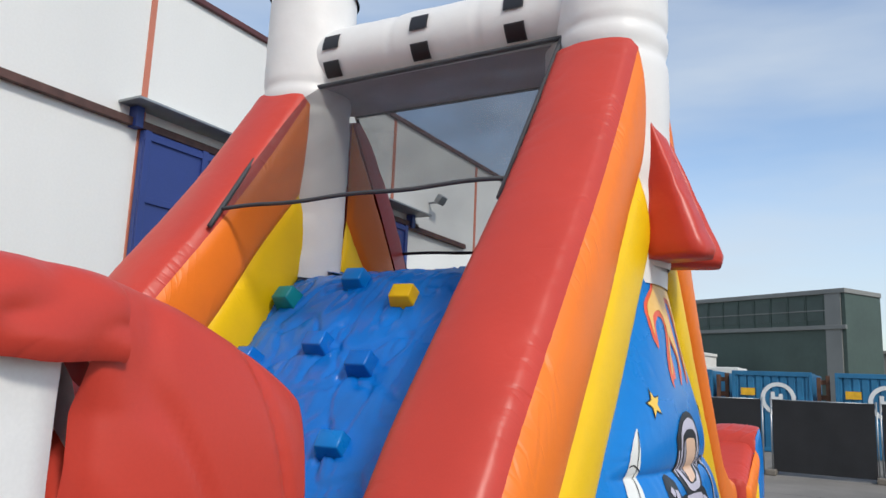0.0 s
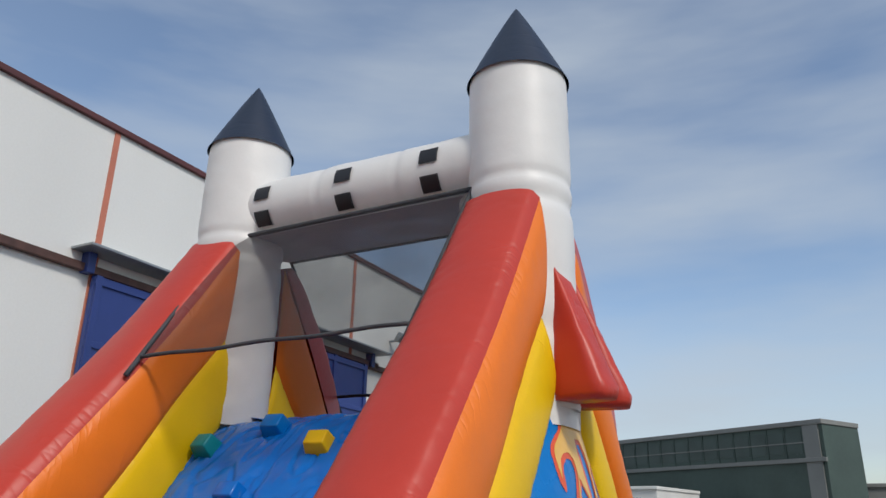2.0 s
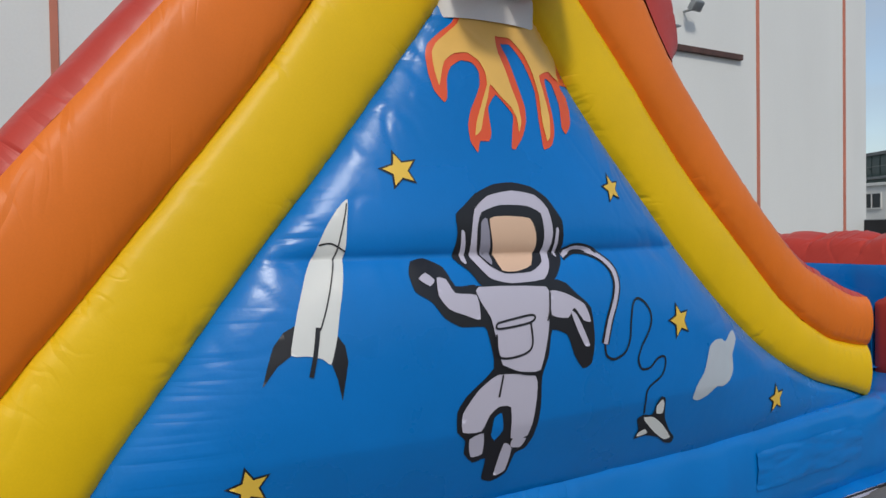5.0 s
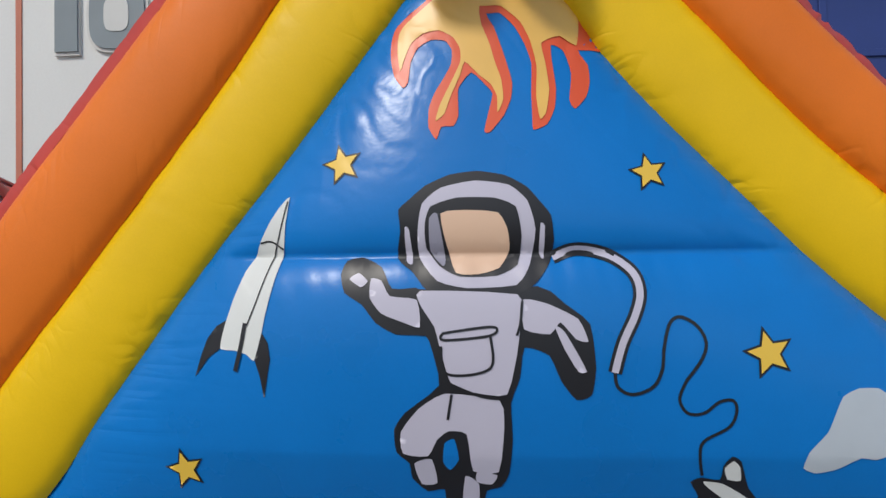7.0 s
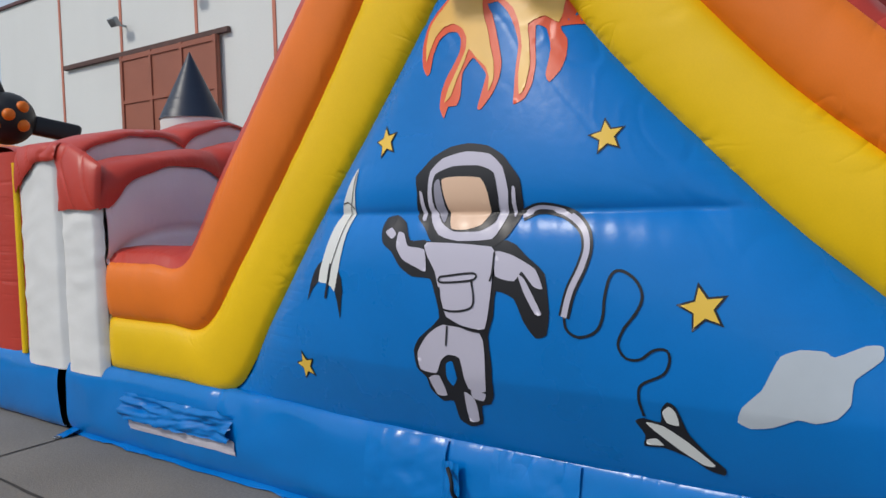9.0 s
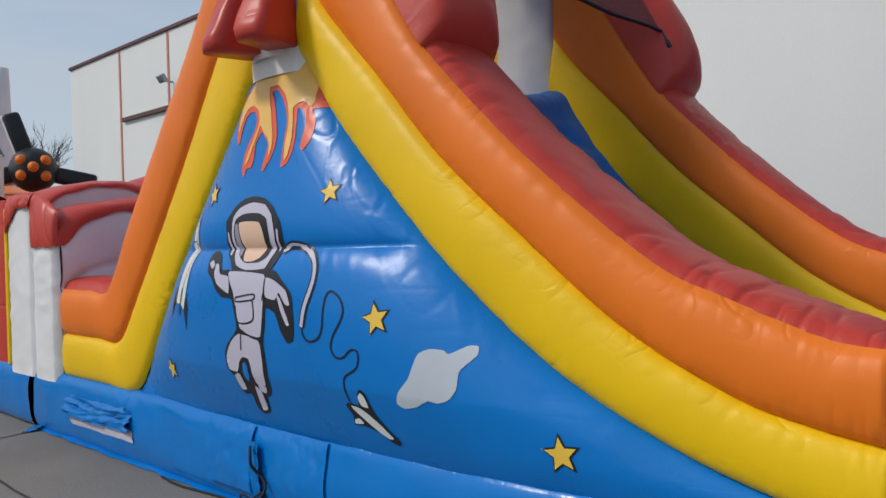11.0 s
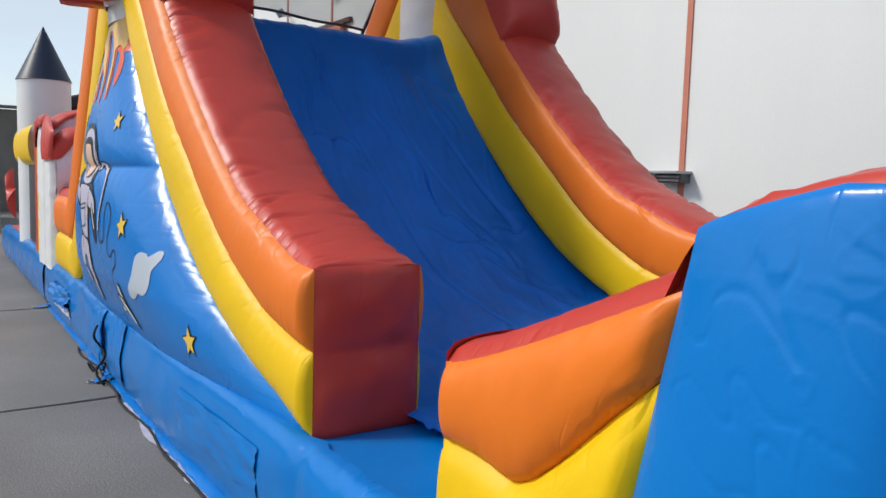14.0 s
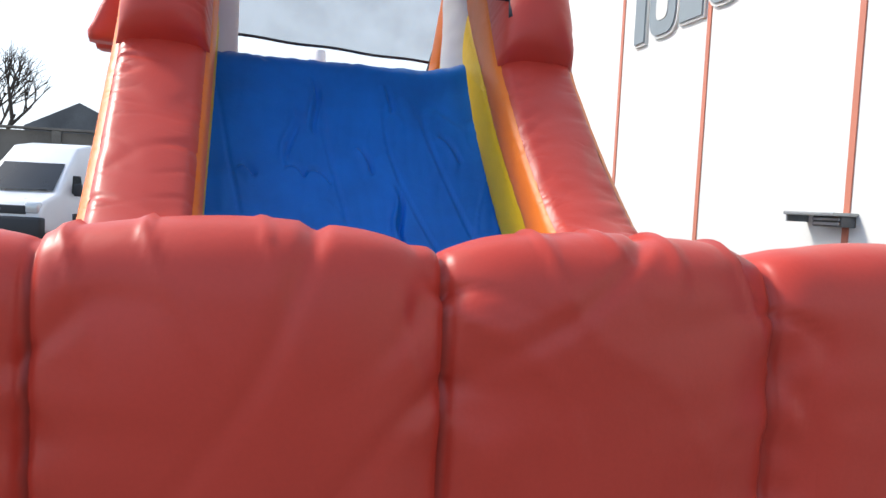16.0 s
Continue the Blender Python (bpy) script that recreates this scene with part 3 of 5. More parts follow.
def chute(u, v):
    y, z = spline(SLOPE, u)
    x = -1.06 + 1.99 * v
    f = noise.noise((x * 2.2 + y * 0.9, y * 0.9, 4.4))
    crease = -0.035 * max(0.0, 1 - abs(f) / 0.05) * (1 if y > 0.6 else 0.3)
    g = noise.noise((x * 2.6 - y * 1.9, y * 1.5 + x * 1.2, 7.3))
    crease += 0.022 * max(0.0, 1 - abs(g) / 0.035) * (0.3 + 0.7 * max(0.0, noise.noise((x, y, 2.0)) + 0.35))
    k = 0.016 * noise.noise((x * 5, y * 3, 1.0)) + 0.012 * abs(noise.noise((x * 11, y * 4, 7.0)))
    return (x, y, z + 0.6 * crease + k + dent(x, y) + 0.09 * max(0.0, (-x - 0.55) / 0.45) ** 2)
part("chute", sheet(chute, 330, 150), DEEPBLUE, slide, "creased dark blue sliding surface")

# hand and foot holds on the slope
def slope_at(z):
    lo, hi = 0.0, 1.0
    for _ in range(30):
        m = (lo + hi) / 2
        lo, hi = (m, hi) if spline(CLIMB_PROFILE, m)[1] < z else (lo, m)
    return spline(CLIMB_PROFILE, lo)[0]
for hx, hz, mat, lab in ((-0.85, 2.38, GREENH, "teal"), (-0.39, 2.50, BLUE, "blue"), (0.06, 2.37, YELLOW, "yellow"), (-0.36, 2.07, CLIMBBLUE, "blue"),
                         (0.02, 1.96, DEEPBLUE, "blue"), (-0.83, 1.97, CLIMBBLUE, "blue"), (0.10, 1.55, BLUE, "blue"), (-0.36, 1.67, PINK, "crimson"),
                         (-0.86, 1.57, PURPLE, "purple"), (0.02, 1.05, PURPLE, "purple"), (-0.60, 0.95, PINK, "crimson")):
    hy = slope_at(hz)
    bm = box(-0.085, 0.085, -0.055, 0.06, -0.065, 0.065, 0.012)
    for vv in bm.verts:
        if vv.co.y < 0:
            vv.co.x *= 0.82; vv.co.z = vv.co.z * 0.8 + 0.008
    bmesh.ops.transform(bm, matrix=pose(hx, hy - 0.055, hz + 0.045, -36, 0, 8 * math.sin(hx * 9)), verts=bm.verts)
    part("climbing_hold", bm, mat, slide, lab + " padded climbing hold")


# blue base with its tucked corners
def base_side(u, v, side):
    y = -3.48 + 8.74 * u
    a = math.pi * (0.5 - v)
    z = 0.265 + 0.265 * math.sin(a) ** 1
    h = 0.115 * max(0.0, math.cos(a)) ** 0.6
    seam = 0.03 * math.exp(-((y + 1.78) / 0.05) ** 2) + 0.03 * math.exp(-((y - 3.22) / 0.05) ** 2)
    k = 0.012 * noise.noise((y * 3.3, z * 6, 1)) + 0.010 * abs(noise.noise((y * 8, z * 3, 6))) * (1 if v < 0.4 else 0.5)
    return (side * (OUT - 0.02 - 0.7 * narrow(y) + h - seam * (1 - v) + k) - (SHIFT if side < 0 else 0), y, max(0.0, z))
base = part("base_cushion", sheet(lambda u, v: base_side(u, v, 1), 240, 22), BASEBLUE, slide, "bright blue inflated base cushion on the concrete")
part("base_cushion", sheet(lambda u, v: base_side(u, v, -1), 60, 10), BASEBLUE, slide, "bright blue inflated base cushion")
def base_end(u, v, y0, d):
    x = -1.43 + 2.79 * u
    a = math.pi * (0.5 - v)
    return (x, y0 + d * (0.10 * max(0.0, math.cos(a)) ** 0.6 + 0.01 * noise.noise((x * 3, a, 1))), max(0.0, 0.265 + 0.265 * math.sin(a)))
part("base_end", sheet(lambda u, v: base_end(u, v, -3.46, -1), 40, 14), BASEBLUE, slide)
part("base_end", sheet(lambda u, v: base_end(u, v, 5.20, 1), 40, 14), BASEBLUE, slide)
part("base_top", sheet(lambda u, v: (-1.47 + 2.855 * u, 3.0 + 1.3 * v, 0.505 + 0.02 * pillow(u) * pillow(v) + 0.012 * noise.noise((u * 9, v * 6, 2))), 40, 24), BASEBLUE, slide, "blue landing cushion")
part("climb_floor", sheet(lambda u, v: (-1.385 + 2.77 * u, -3.40 + 1.75 * v, 0.49 + 0.02 * pillow(u) * pillow(v)), 20, 14), RED, slide, "red vinyl floor at the foot of the climb")


# landing bolster: side horns and the chambered back wall
HX0, HX1, HY = 0.90, 1.345, 4.03
def horn_top(y):
    return 1.03 + 0.375 * (max(0.0, y - HY) / 0.79) ** 1.2
def join_y(z):
    """Where the horn meets the blue end panel."""
    return 4.635 + 0.19 * (z - 0.5) / 0.92
for side in (1, -1):
    off = 0.055 if side < 0 else 0.0
    def low_edge(u):
        return 0.80 + 0.05 * math.sin(u * 2.2) - 0.07 * math.exp(-((u - 0.55) / 0.3) ** 2) + 0.30 * (max(0, u - 0.45) / 0.55) ** 1.4
    def orange(u, v):
        top = horn_top(HY + 0.79 * u) - 0.015 - 0.07 * u
        z = low_edge(u) + (top - low_edge(u)) * v
        return (side * (HX1 + off + (0.05 * pillow(v) + folds(u * 2, v, 0.012)) * min(1, min(u, 1 - u) / 0.06) ** 0.5), HY + (join_y(z) - HY) * u, z)
    def yellow(u, v):
        z = 0.50 + (low_edge(u) - 0.50) * v
        return (side * (HX1 + off + 0.045 * pillow(v) * min(1, min(u, 1 - u) / 0.06) ** 0.5), HY + (join_y(z) - HY) * u, z)
    def front(u, v):
        x = side * (HX1 + off + (HX0 - HX1) * u)
        return (x, HY + 0.001 - 0.05 * pillow(u) * pillow(v), 0.50 + (0.54 + 0.045 * pillow(u, 0.4)) * v)
    def top(u, v):
        t = horn_top(HY + 0.79 * u)
        return (side * (HX1 + off + (HX0 - HX1) * v), HY + (join_y(t) - HY) * u + 0.11 * u, t + 0.045 * pillow(v, 0.4) - (0.015 + 0.07 * u) * max(0.0, 1 - v / 0.22) ** 2 + folds(u * 2.5, v, 0.010))
    def inner(u, v):
        t = horn_top(HY + 0.79 * u)
        return (side * (HX0 + off - 0.03 * pillow(v)), HY + 0.80 * u, 0.48 + (t - 0.48) * v)
    h = part("bolster_horn", sheet(orange, 36, 18), ORANGE, slide, "orange curved side of the landing bolster")
    part("yellow_band", sheet(yellow, 36, 10), YELLOW, h, "yellow lower curve")
    part("front_face", sheet(front, 16, 18), RED, h, "red front of the bolster side")
    part("top_roll", sheet(top, 36, 14), RED, h, "red rolled top edge")
    part("inner_face", sheet(inner, 16, 10), BLUE, h, "blue inner face")
    def blue_end(u, v):
        yt = 4.82 + 0.392 * u
        zt = 1.437 + 0.092 * min(1.0, (yt - 4.82) / 0.27) ** 0.7
        z = 0.42 + (zt - 0.42) * v
        y = join_y(z) + (5.212 - join_y(z)) * u
        cr = noise.noise((y * 9 + z * 6, z * 5 - y * 4, 3))
        cr2 = noise.noise((y * 6 - z * 11, z * 7 + y * 9, 8))
        k = -0.006 * max(0.0, 1 - abs(cr) / 0.07) + 0.006 * max(0.0, 1 - abs(cr2) / 0.08) * max(0.0, 0.3 + noise.noise((y * 3, z * 3, 6))) + 0.004 * noise.noise((y * 4, z * 3, 1))
        k *= 0.4 * min(1, min(u, 1 - u, v, 1 - v) / 0.1)
        return (side * (HX1 + off + 0.05 * pillow(v, 0.5) * pillow(u, 0.5) + k), y, z)
    part("bolster_end", sheet(blue_end, 90, 130), BASEBLUE, slide, "glossy creased blue end panel of the landing bolster")
NCH = 5.5
def chamber(u):
    k = (u * NCH) % 1.0
    p = 0.25 if u * NCH < 0.5 else 0.34
    return max(0.0, math.sin(math.pi * k)) ** p * min(1.0, (1 - u) / 0.04)
BACK = [(5.20, 0.42), (5.212, 0.80), (5.214, 1.15), (5.212, 1.41), (5.19, 1.518), (5.08, 1.513), (4.95, 1.474), (4.83, 1.425), (4.75, 1.28)]
def back_wall(u, v):
    x = HX1 - 2.745 * u
    c = chamber(u)
    y, z = spline(BACK, v)
    lean = min(1.0, max(0.0, (v - 0.36) / 0.22))
    h = 0.062 * c * (0.55 + 0.45 * min(1.0, 4 * v)) * (1 if v < 0.8 else (1 - v) / 0.2)
    k = (u * NCH) % 1.0
    near = math.exp(-min(k, 1 - k) / 0.15)
    p = 0.020 * near * noise.noise((x * 9, z * 15, 4)) - 0.012 * near * max(0.0, 1 - abs(noise.noise((x * 5, z * 9, 6))) / 0.15) + 0.004 * noise.noise((x * 4, z * 4, 2))
    cr = noise.noise((x * 3.1 + z * 1.2, z * 2.0 - y, 5.5))
    p -= 0.009 * max(0.0, 1 - abs(cr) / 0.08) * (0.45 + lean)
    cr3 = noise.noise((x * 6.0 - z * 4.0, z * 2.5 + x, 2.2))
    p += 0.006 * max(0.0, 1 - abs(cr3) / 0.07) * (0.2 + lean + near)
    if u in (0.0, 1.0):
        p = 0
    ang = lean * math.pi / 2
    return (x, y + (h + p) * math.cos(ang), z + (h * 0.8 + p + (-0.006 if u * NCH < 1 else 0.004)) * math.sin(ang))
back = part("bolster_back", sheet(back_wall, 330, 110), RED, slide, "red chambered back wall of the landing bolster")
part("bolster_inner", sheet(lambda u, v: (HX1 - 2.745 * u, 4.75 - 0.04 * chamber(u) * pillow(v), 0.45 + 0.84 * v), 60, 16), BLUE, slide, "blue inner face of the bolster")

# safety net round the platform
def net_x(u, v):
    """Across the platform, a little wider towards the back."""
    return -1.12 - 0.08 * v + (2.04 + 0.11 * v) * u
netting = part("net_roof", sheet(lambda u, v: (net_x(u, v), -0.07 + 0.77 * v, 3.99 + 0.075 * v - 0.02 * pillow(v)), 16, 12), NETTOP, slide, "dark grey net roof over the platform")
# sloping nets that hang from the roof net to the front and to the back
def net_front(u, v):
    """v runs from the lower hem to the cross tube."""
    x = -0.99 - 0.13 * v + (1.86 + 0.18 * v) * u
    return (x, -0.88 + 0.79 * v + 0.15 * u * (1 - v) - 0.02 * pillow(u) * pillow(v), 2.92 + 1.075 * v + (0.06 * (1 - v) + 0.02 * v) * u + 0.006 * math.sin(u * 16) * (1 - v))
def net_back(u, v):
    x = -1.04 - 0.14 * v + (1.94 + 0.19 * v) * u
    return (x, 1.27 - 0.57 * v, 2.99 + 1.075 * v - 0.015 * math.sin(math.pi * u) * (1 - v) + 0.006 * math.sin(u * 13) * (1 - v))
for word, f in (("front_net", net_front), ("rear_net", net_back)):
    part(word, sheet(f, 30, 14), NET, netting, "fine black see-through net")
    part("hem", tube([f(i / 24, 0) for i in range(25)], 0.013), NETHEM if f is net_front else STRAP, netting, "dark webbing hem")
    part("hem", tube([f(i / 24, 1) for i in range(25)], 0.018), NETHEM, netting, "dark webbing hem")
    for u in (0, 1):
        part("hem", tube([f(u, i / 16 - 0.12) for i in range(19)], 0.016), NETHEM, netting, "dark laced webbing hem")

# ---------------------------------------------------------------- white hall beside the slide
WX, ROOF = -5.87, 7.23
hall = part("wall_west", box(WX - 0.25, WX, -20.5, 16.1, 0.0, ROOF), SHEETW, None, "", False)
tagged(hall, "tall white sheet-clad hall wall with salmon joint strips", "wall", kind="structure")
part("wall_end", box(WX - 20, WX - 0.25, 15.85, 16.1, 0, ROOF), SHEETW, hall, "", False)
part("wall_end", box(WX - 20, WX - 0.25, -20.5, -20.25, 0, ROOF), SHEETW, hall, "", False)
part("flat_roof", box(WX - 20, WX - 0.25, -20.25, 15.85, ROOF - 0.3, ROOF - 0.05), SHEETW, hall, "", False)
# low dark strip along the wall foot, 16 cm high
part("foot_strip", box(WX, WX + 0.025, -20.5, 16.1, 0.0, 0.16, 0.005), CONWALL, hall, "dark strip along the foot of the wall", False)
part("eaves_trim", box(WX - 0.05, WX + 0.06, -20.52, 16.12, ROOF - 0.03, ROOF + 0.06, 0.01), MAROON, hall, "dark maroon eaves trim", False)
for y in (-17.2, -14.5, -11.7, -9.3, -6.62, -3.88, -0.92, 2.24, 5.4, 8.35, 12.08, 15.2):
    part("joint_strip", box(WX, WX + 0.02, y - 0.045, y + 0.045, 0.16, ROOF - 0.04, 0.004), STRIPE, hall, "salmon joint strip", False)


def hall_door(y0, y1, z1, mat, lab):
    d = part("door_" + ("1" if mat is DOORBLUE else "2"), box(WX + 0.05, WX + 0.13, y0, y1, 0.22, z1, 0.008), mat, None, "", False)
    tagged(d, lab, "door", kind="structure")
    n = max(2, round((y1 - y0) / 1.1))
    for i in range(n + 1):
        y = y0 + 0.06 + (y1 - y0 - 0.12) * i / n
        part("stile", box(WX + 0.13, WX + 0.165, y - 0.05, y + 0.05, 0.22, z1, 0.006), mat, d, "", False)
    for z in (0.28, 1.55, 2.85, 4.1, z1 - 0.08):
        part("rail", box(WX + 0.13, WX + 0.16, y0, y1, z - 0.045, z + 0.045, 0.006), mat, d, "", False)
    return d


hall_door(2.20, 5.30, 5.02, DOORBLUE, "dark blue panelled steel sliding door, closed")
hall_door(5.50, 8.80, 5.02, DOORBLUE, "dark blue panelled steel sliding door, closed")
hall_door(-14.4, -10.9, 5.15, DOORRED, "brick red panelled steel sliding door, closed")
for y0, y1, z in ((-0.9, 9.3, 5.10), (8.9, 11.5, 5.05), (-17.0, -10.6, 5.22)):
    part("door_track", box(WX, WX + 0.10, y0, y1, z - 0.06, z + 0.05, 0.01), RUSTRAIL, hall, "brown steel sliding door track", False)
canopy = part("door_canopy", box(WX, WX + 0.42, 1.86, 9.3, 5.30, 5.335, 0.006), STEEL, hall, "thin zinc canopy over the doors", False)
for y in (2.1, 5.4, 9.0):
    part("hanger", box(WX, WX + 0.16, y - 0.06, y + 0.06, 5.02, 5.30, 0.01), DOORBLUE, canopy, "", False)
part("door_sill", box(WX, WX + 0.30, 2.1, 5.4, 0.0, 0.2, 0.02), PLASTER, hall, "pale concrete door sill", False)
# small vent hood low on the wall
hood = thing("vent_hood", "small grey metal vent hood on the white wall", "vent")
part("hood", box(WX + 0.0, WX + 0.34, -1.55, -0.75, 1.68, 1.72, 0.008), STEEL, hood, "", False)
part("grille", box(WX + 0.0, WX + 0.20, -1.22, -0.78, 1.56, 1.68, 0.01), DARKBLOCK, hood, "dark grille", False)
for i in range(2):
    part("slat", box(WX + 0.20, WX + 0.225, -1.20, -0.80, 1.58 + 0.05 * i, 1.61 + 0.05 * i, 0.004), STEEL, hood, "", False)
part("bracket", box(WX, WX + 0.3, -1.55, -1.52, 1.60, 1.68, 0.004), STEEL, hood, "", False)


def wall_lamp(y, z):
    o = thing("wall_lamp", "small grey floodlight on a bracket on the white wall", "lamp", "wall lamps", at=(WX, y, z))
    part("bracket", box(WX, WX + 0.22, y - 0.02, y + 0.02, z - 0.02, z + 0.02, 0.005), STEEL, o, "", False)
    bm = box(-0.07, 0.07, -0.13, 0.13, -0.10, 0.10, 0.02)
    bmesh.ops.transform(bm, matrix=pose(WX + 0.30, y, z + 0.05, 0, 35, 0), verts=bm.verts)
    part("housing", bm, STEEL, o)


wall_lamp(-14.3, 5.85); wall_lamp(-11.6, 6.1); wall_lamp(9.85, 5.75)

# sign: plain grey slabs with pale rims on the wall
def slab(pts, depth, x, grow=0.0):
    bm = bmesh.new()
    c = Vector((sum(p[0] for p in pts) / len(pts), sum(p[1] for p in pts) / len(pts), 0))
    vs = []
    for y, z in pts:
        d = Vector((y - c.x, z - c.y, 0))
        d = d * (1 + grow / max(d.length, 0.01))
        vs.append(bm.verts.new((x, c.x + d.x, c.y + d.y)))
    f = bm.faces.new(vs)
    r = bmesh.ops.extrude_face_region(bm, geom=[f])
    bmesh.ops.translate(bm, vec=(depth, 0, 0), verts=[v for v in r["geom"] if isinstance(v, bmesh.types.BMVert)])
    return bm


sign = thing("wall_sign", "large raised grey sign shapes with pale rims on the white wall", "sign")
for y0, y1, z0, mat, ring in ((-6.05, -5.72, 4.52, SIGNGREY, 0), (-5.55, -4.75, 4.54, SIGNGREY, 1), (-4.62, -4.0, 4.60, SIGNGREY, 0), (-3.88, -3.15, 4.68, SIGNGREY, 1), (-2.98, -2.55, 4.62, SIGNRED, 1)):
    z1 = z0 + (0.95 if mat is SIGNGREY else 0.55)
    if ring:
        pts = [((y0 + y1) / 2 + (y1 - y0) / 2 * math.copysign(abs(math.cos(a)) ** 0.6, math.cos(a)), (z0 + z1) / 2 + (z1 - z0) / 2 * math.copysign(abs(math.sin(a)) ** 0.6, math.sin(a))) for a in [2 * math.pi * k / 28 for k in range(28)]]
    else:
        pts = [(y0, z0), (y1, z0), (y1, z1), (y0, z1)]
    part("rim", slab(pts, 0.05, WX, 0.05), PLASTER, sign, "pale rim", False)
    part("face", slab(pts, 0.03, WX + 0.05), mat, sign, "", False)
    if ring:
        part("centre", slab([((p[0] - (y0 + y1) / 2) * 0.45 + (y0 + y1) / 2, (p[1] - (z0 + z1) / 2) * 0.5 + (z0 + z1) / 2) for p in pts], 0.012, WX + 0.08), PLASTER, sign, "", False)

# ---------------------------------------------------------------- fence, containers and works buildings to the north
FY = 16.0
def fence_panel(x0, x1, y):
    o = thing("fence_panel", "mobile site fence panel hung with a black sheet", "fence", "site fence", at=(x0, y, 0))
    def f(u, v):
        x = x0 + 0.05 + (x1 - x0 - 0.10) * u
        return (x, y - 0.03 - 0.025 * noise.noise((x * 2.5, v * 2, y)), 0.08 + 1.68 * v - 0.02 * math.sin(math.pi * u) * v)
    part("sheet", sheet(f, 24, 8), FENCE, o, "black tarpaulin sheet")
    for x in (x0 + 0.02, x1 - 0.02):
        part("post", cyl((x, y, 0.0), (x, y, 1.80), 0.018, n=10), GALV, o, "galvanised tube")
    part("top_rail", cyl((x0, y, 1.75), (x1, y, 1.75), 0.014, n=8), GALV, o, "galvanised tube")
    part("foot", box(x0 - 0.12, x0 + 0.12, y - 0.32, y + 0.32, 0, 0.13, 0.02), CONWALL, o, "concrete foot block", False)
for i in range(11):
    x0 = -9.0 + 2.3 * i + (0.12 if i > 3 else 0)
    fence_panel(x0, x0 + 2.26, FY + 0.04 * (i % 2))


def container(x0, y0):
    o = thing("shipping_container", "blue corrugated steel shipping container with a white ring emblem", "container", "containers behind the fence", at=(x0, y0, 0))
    W, H, L = 2.44, 2.60, 6.0
    def f(u, v):
        x = x0 + 0.10 + (W - 0.20) * u
        k = (u * 9) % 1
        d = 0.035 if 0.25 < k < 0.6 else 0.0
        return (x, y0 + 0.03 + d, 0.15 + (H - 0.3) * v)
    part("end_wall", sheet(f, 72, 1), CONTBLUE, o, "corrugated blue steel", False)
    for sx in (x0, x0 + W - 0.1):
        part("corner_post", box(sx, sx + 0.1, y0, y0 + 0.12, 0, H, 0.01), CONTBLUE, o, "", False)
    part("top_beam", box(x0 + 0.1, x0 + W - 0.1, y0, y0 + 0.1, H - 0.15, H, 0.01), CONTBLUE, o, "", False)
    part("bottom_beam", box(x0 + 0.1, x0 + W - 0.1, y0, y0 + 0.1, 0.02, 0.15, 0.01), CONTBLUE, o, "", False)
    part("side_wall", box(x0 + 0.02, x0 + 0.07, y0 + 0.12, y0 + L, 0.05, H - 0.02), CONTBLUE, o, "", False)
    part("side_wall", box(x0 + W - 0.07, x0 + W - 0.02, y0 + 0.12, y0 + L, 0.05, H - 0.02), CONTBLUE, o, "", False)
    part("roof", box(x0 + 0.07, x0 + W - 0.07, y0 + 0.12, y0 + L, H - 0.08, H - 0.03), CONTBLUE, o, "", False)
    cx, cz = x0 + 1.42, 1.72
    em = bmesh.new()
    n = 40
    a = [[em.verts.new((cx + r * math.cos(2 * math.pi * k / n), y0 + 0.012, cz + r * math.sin(2 * math.pi * k / n))) for k in range(n)] for r in (0.40, 0.53)]
    for k in range(n):
        em.faces.new((a[0][k], a[0][(k + 1) % n], a[1][(k + 1) % n], a[1][k]))
    part("ring_emblem", em, CONTWHITE, o, "white ring emblem", False)
    em = box(cx - 0.22, cx - 0.10, y0 + 0.008, y0 + 0.014, cz - 0.28, cz + 0.22)
    box(cx + 0.02, cx + 0.14, y0 + 0.008, y0 + 0.014, cz - 0.28, cz + 0.16, bm=em)
    box(cx - 0.22, cx + 0.14, y0 + 0.005, y0 + 0.011, cz - 0.06, cz + 0.06, bm=em)
    part("bar_emblem", em, CONTWHITE, o, "white bars", False)
    for z in (1.92, 1.55):
        part("placard", box(x0 + 0.28, x0 + 0.72, y0 - 0.004, y0 + 0.012, z - 0.12, z + 0.12), CONTYEL, o, "yellow placard", False)
for i, cx in enumerate((-4.65, -1.6, 1.5, 4.65, 7.75)):
    container(cx, 23.0 + 0.15 * (i % 2))
for cx in (-2.1, 0.98, 4.1):
    o = thing("scrap_stack", "rusty brown steel frames stacked between the containers", "scrap", "scrap stacks", at=(cx, 23.5, 0))
    part("frame", box(cx - 0.02, cx + 0.10, 23.3, 23.5, 0, 2.45, 0.01), RUST, o, "", False)
    part("frame", box(cx + 0.24, cx + 0.36, 23.4, 23.6, 0, 2.52, 0.01), RUST, o, "", False)
    for k in range(5):
        part("crosspiece", box(cx - 0.02, cx + 0.36, 23.45, 23.5, 0.3 + 0.48 * k, 0.45 + 0.48 * k, 0.01), RUST, o, "", False)

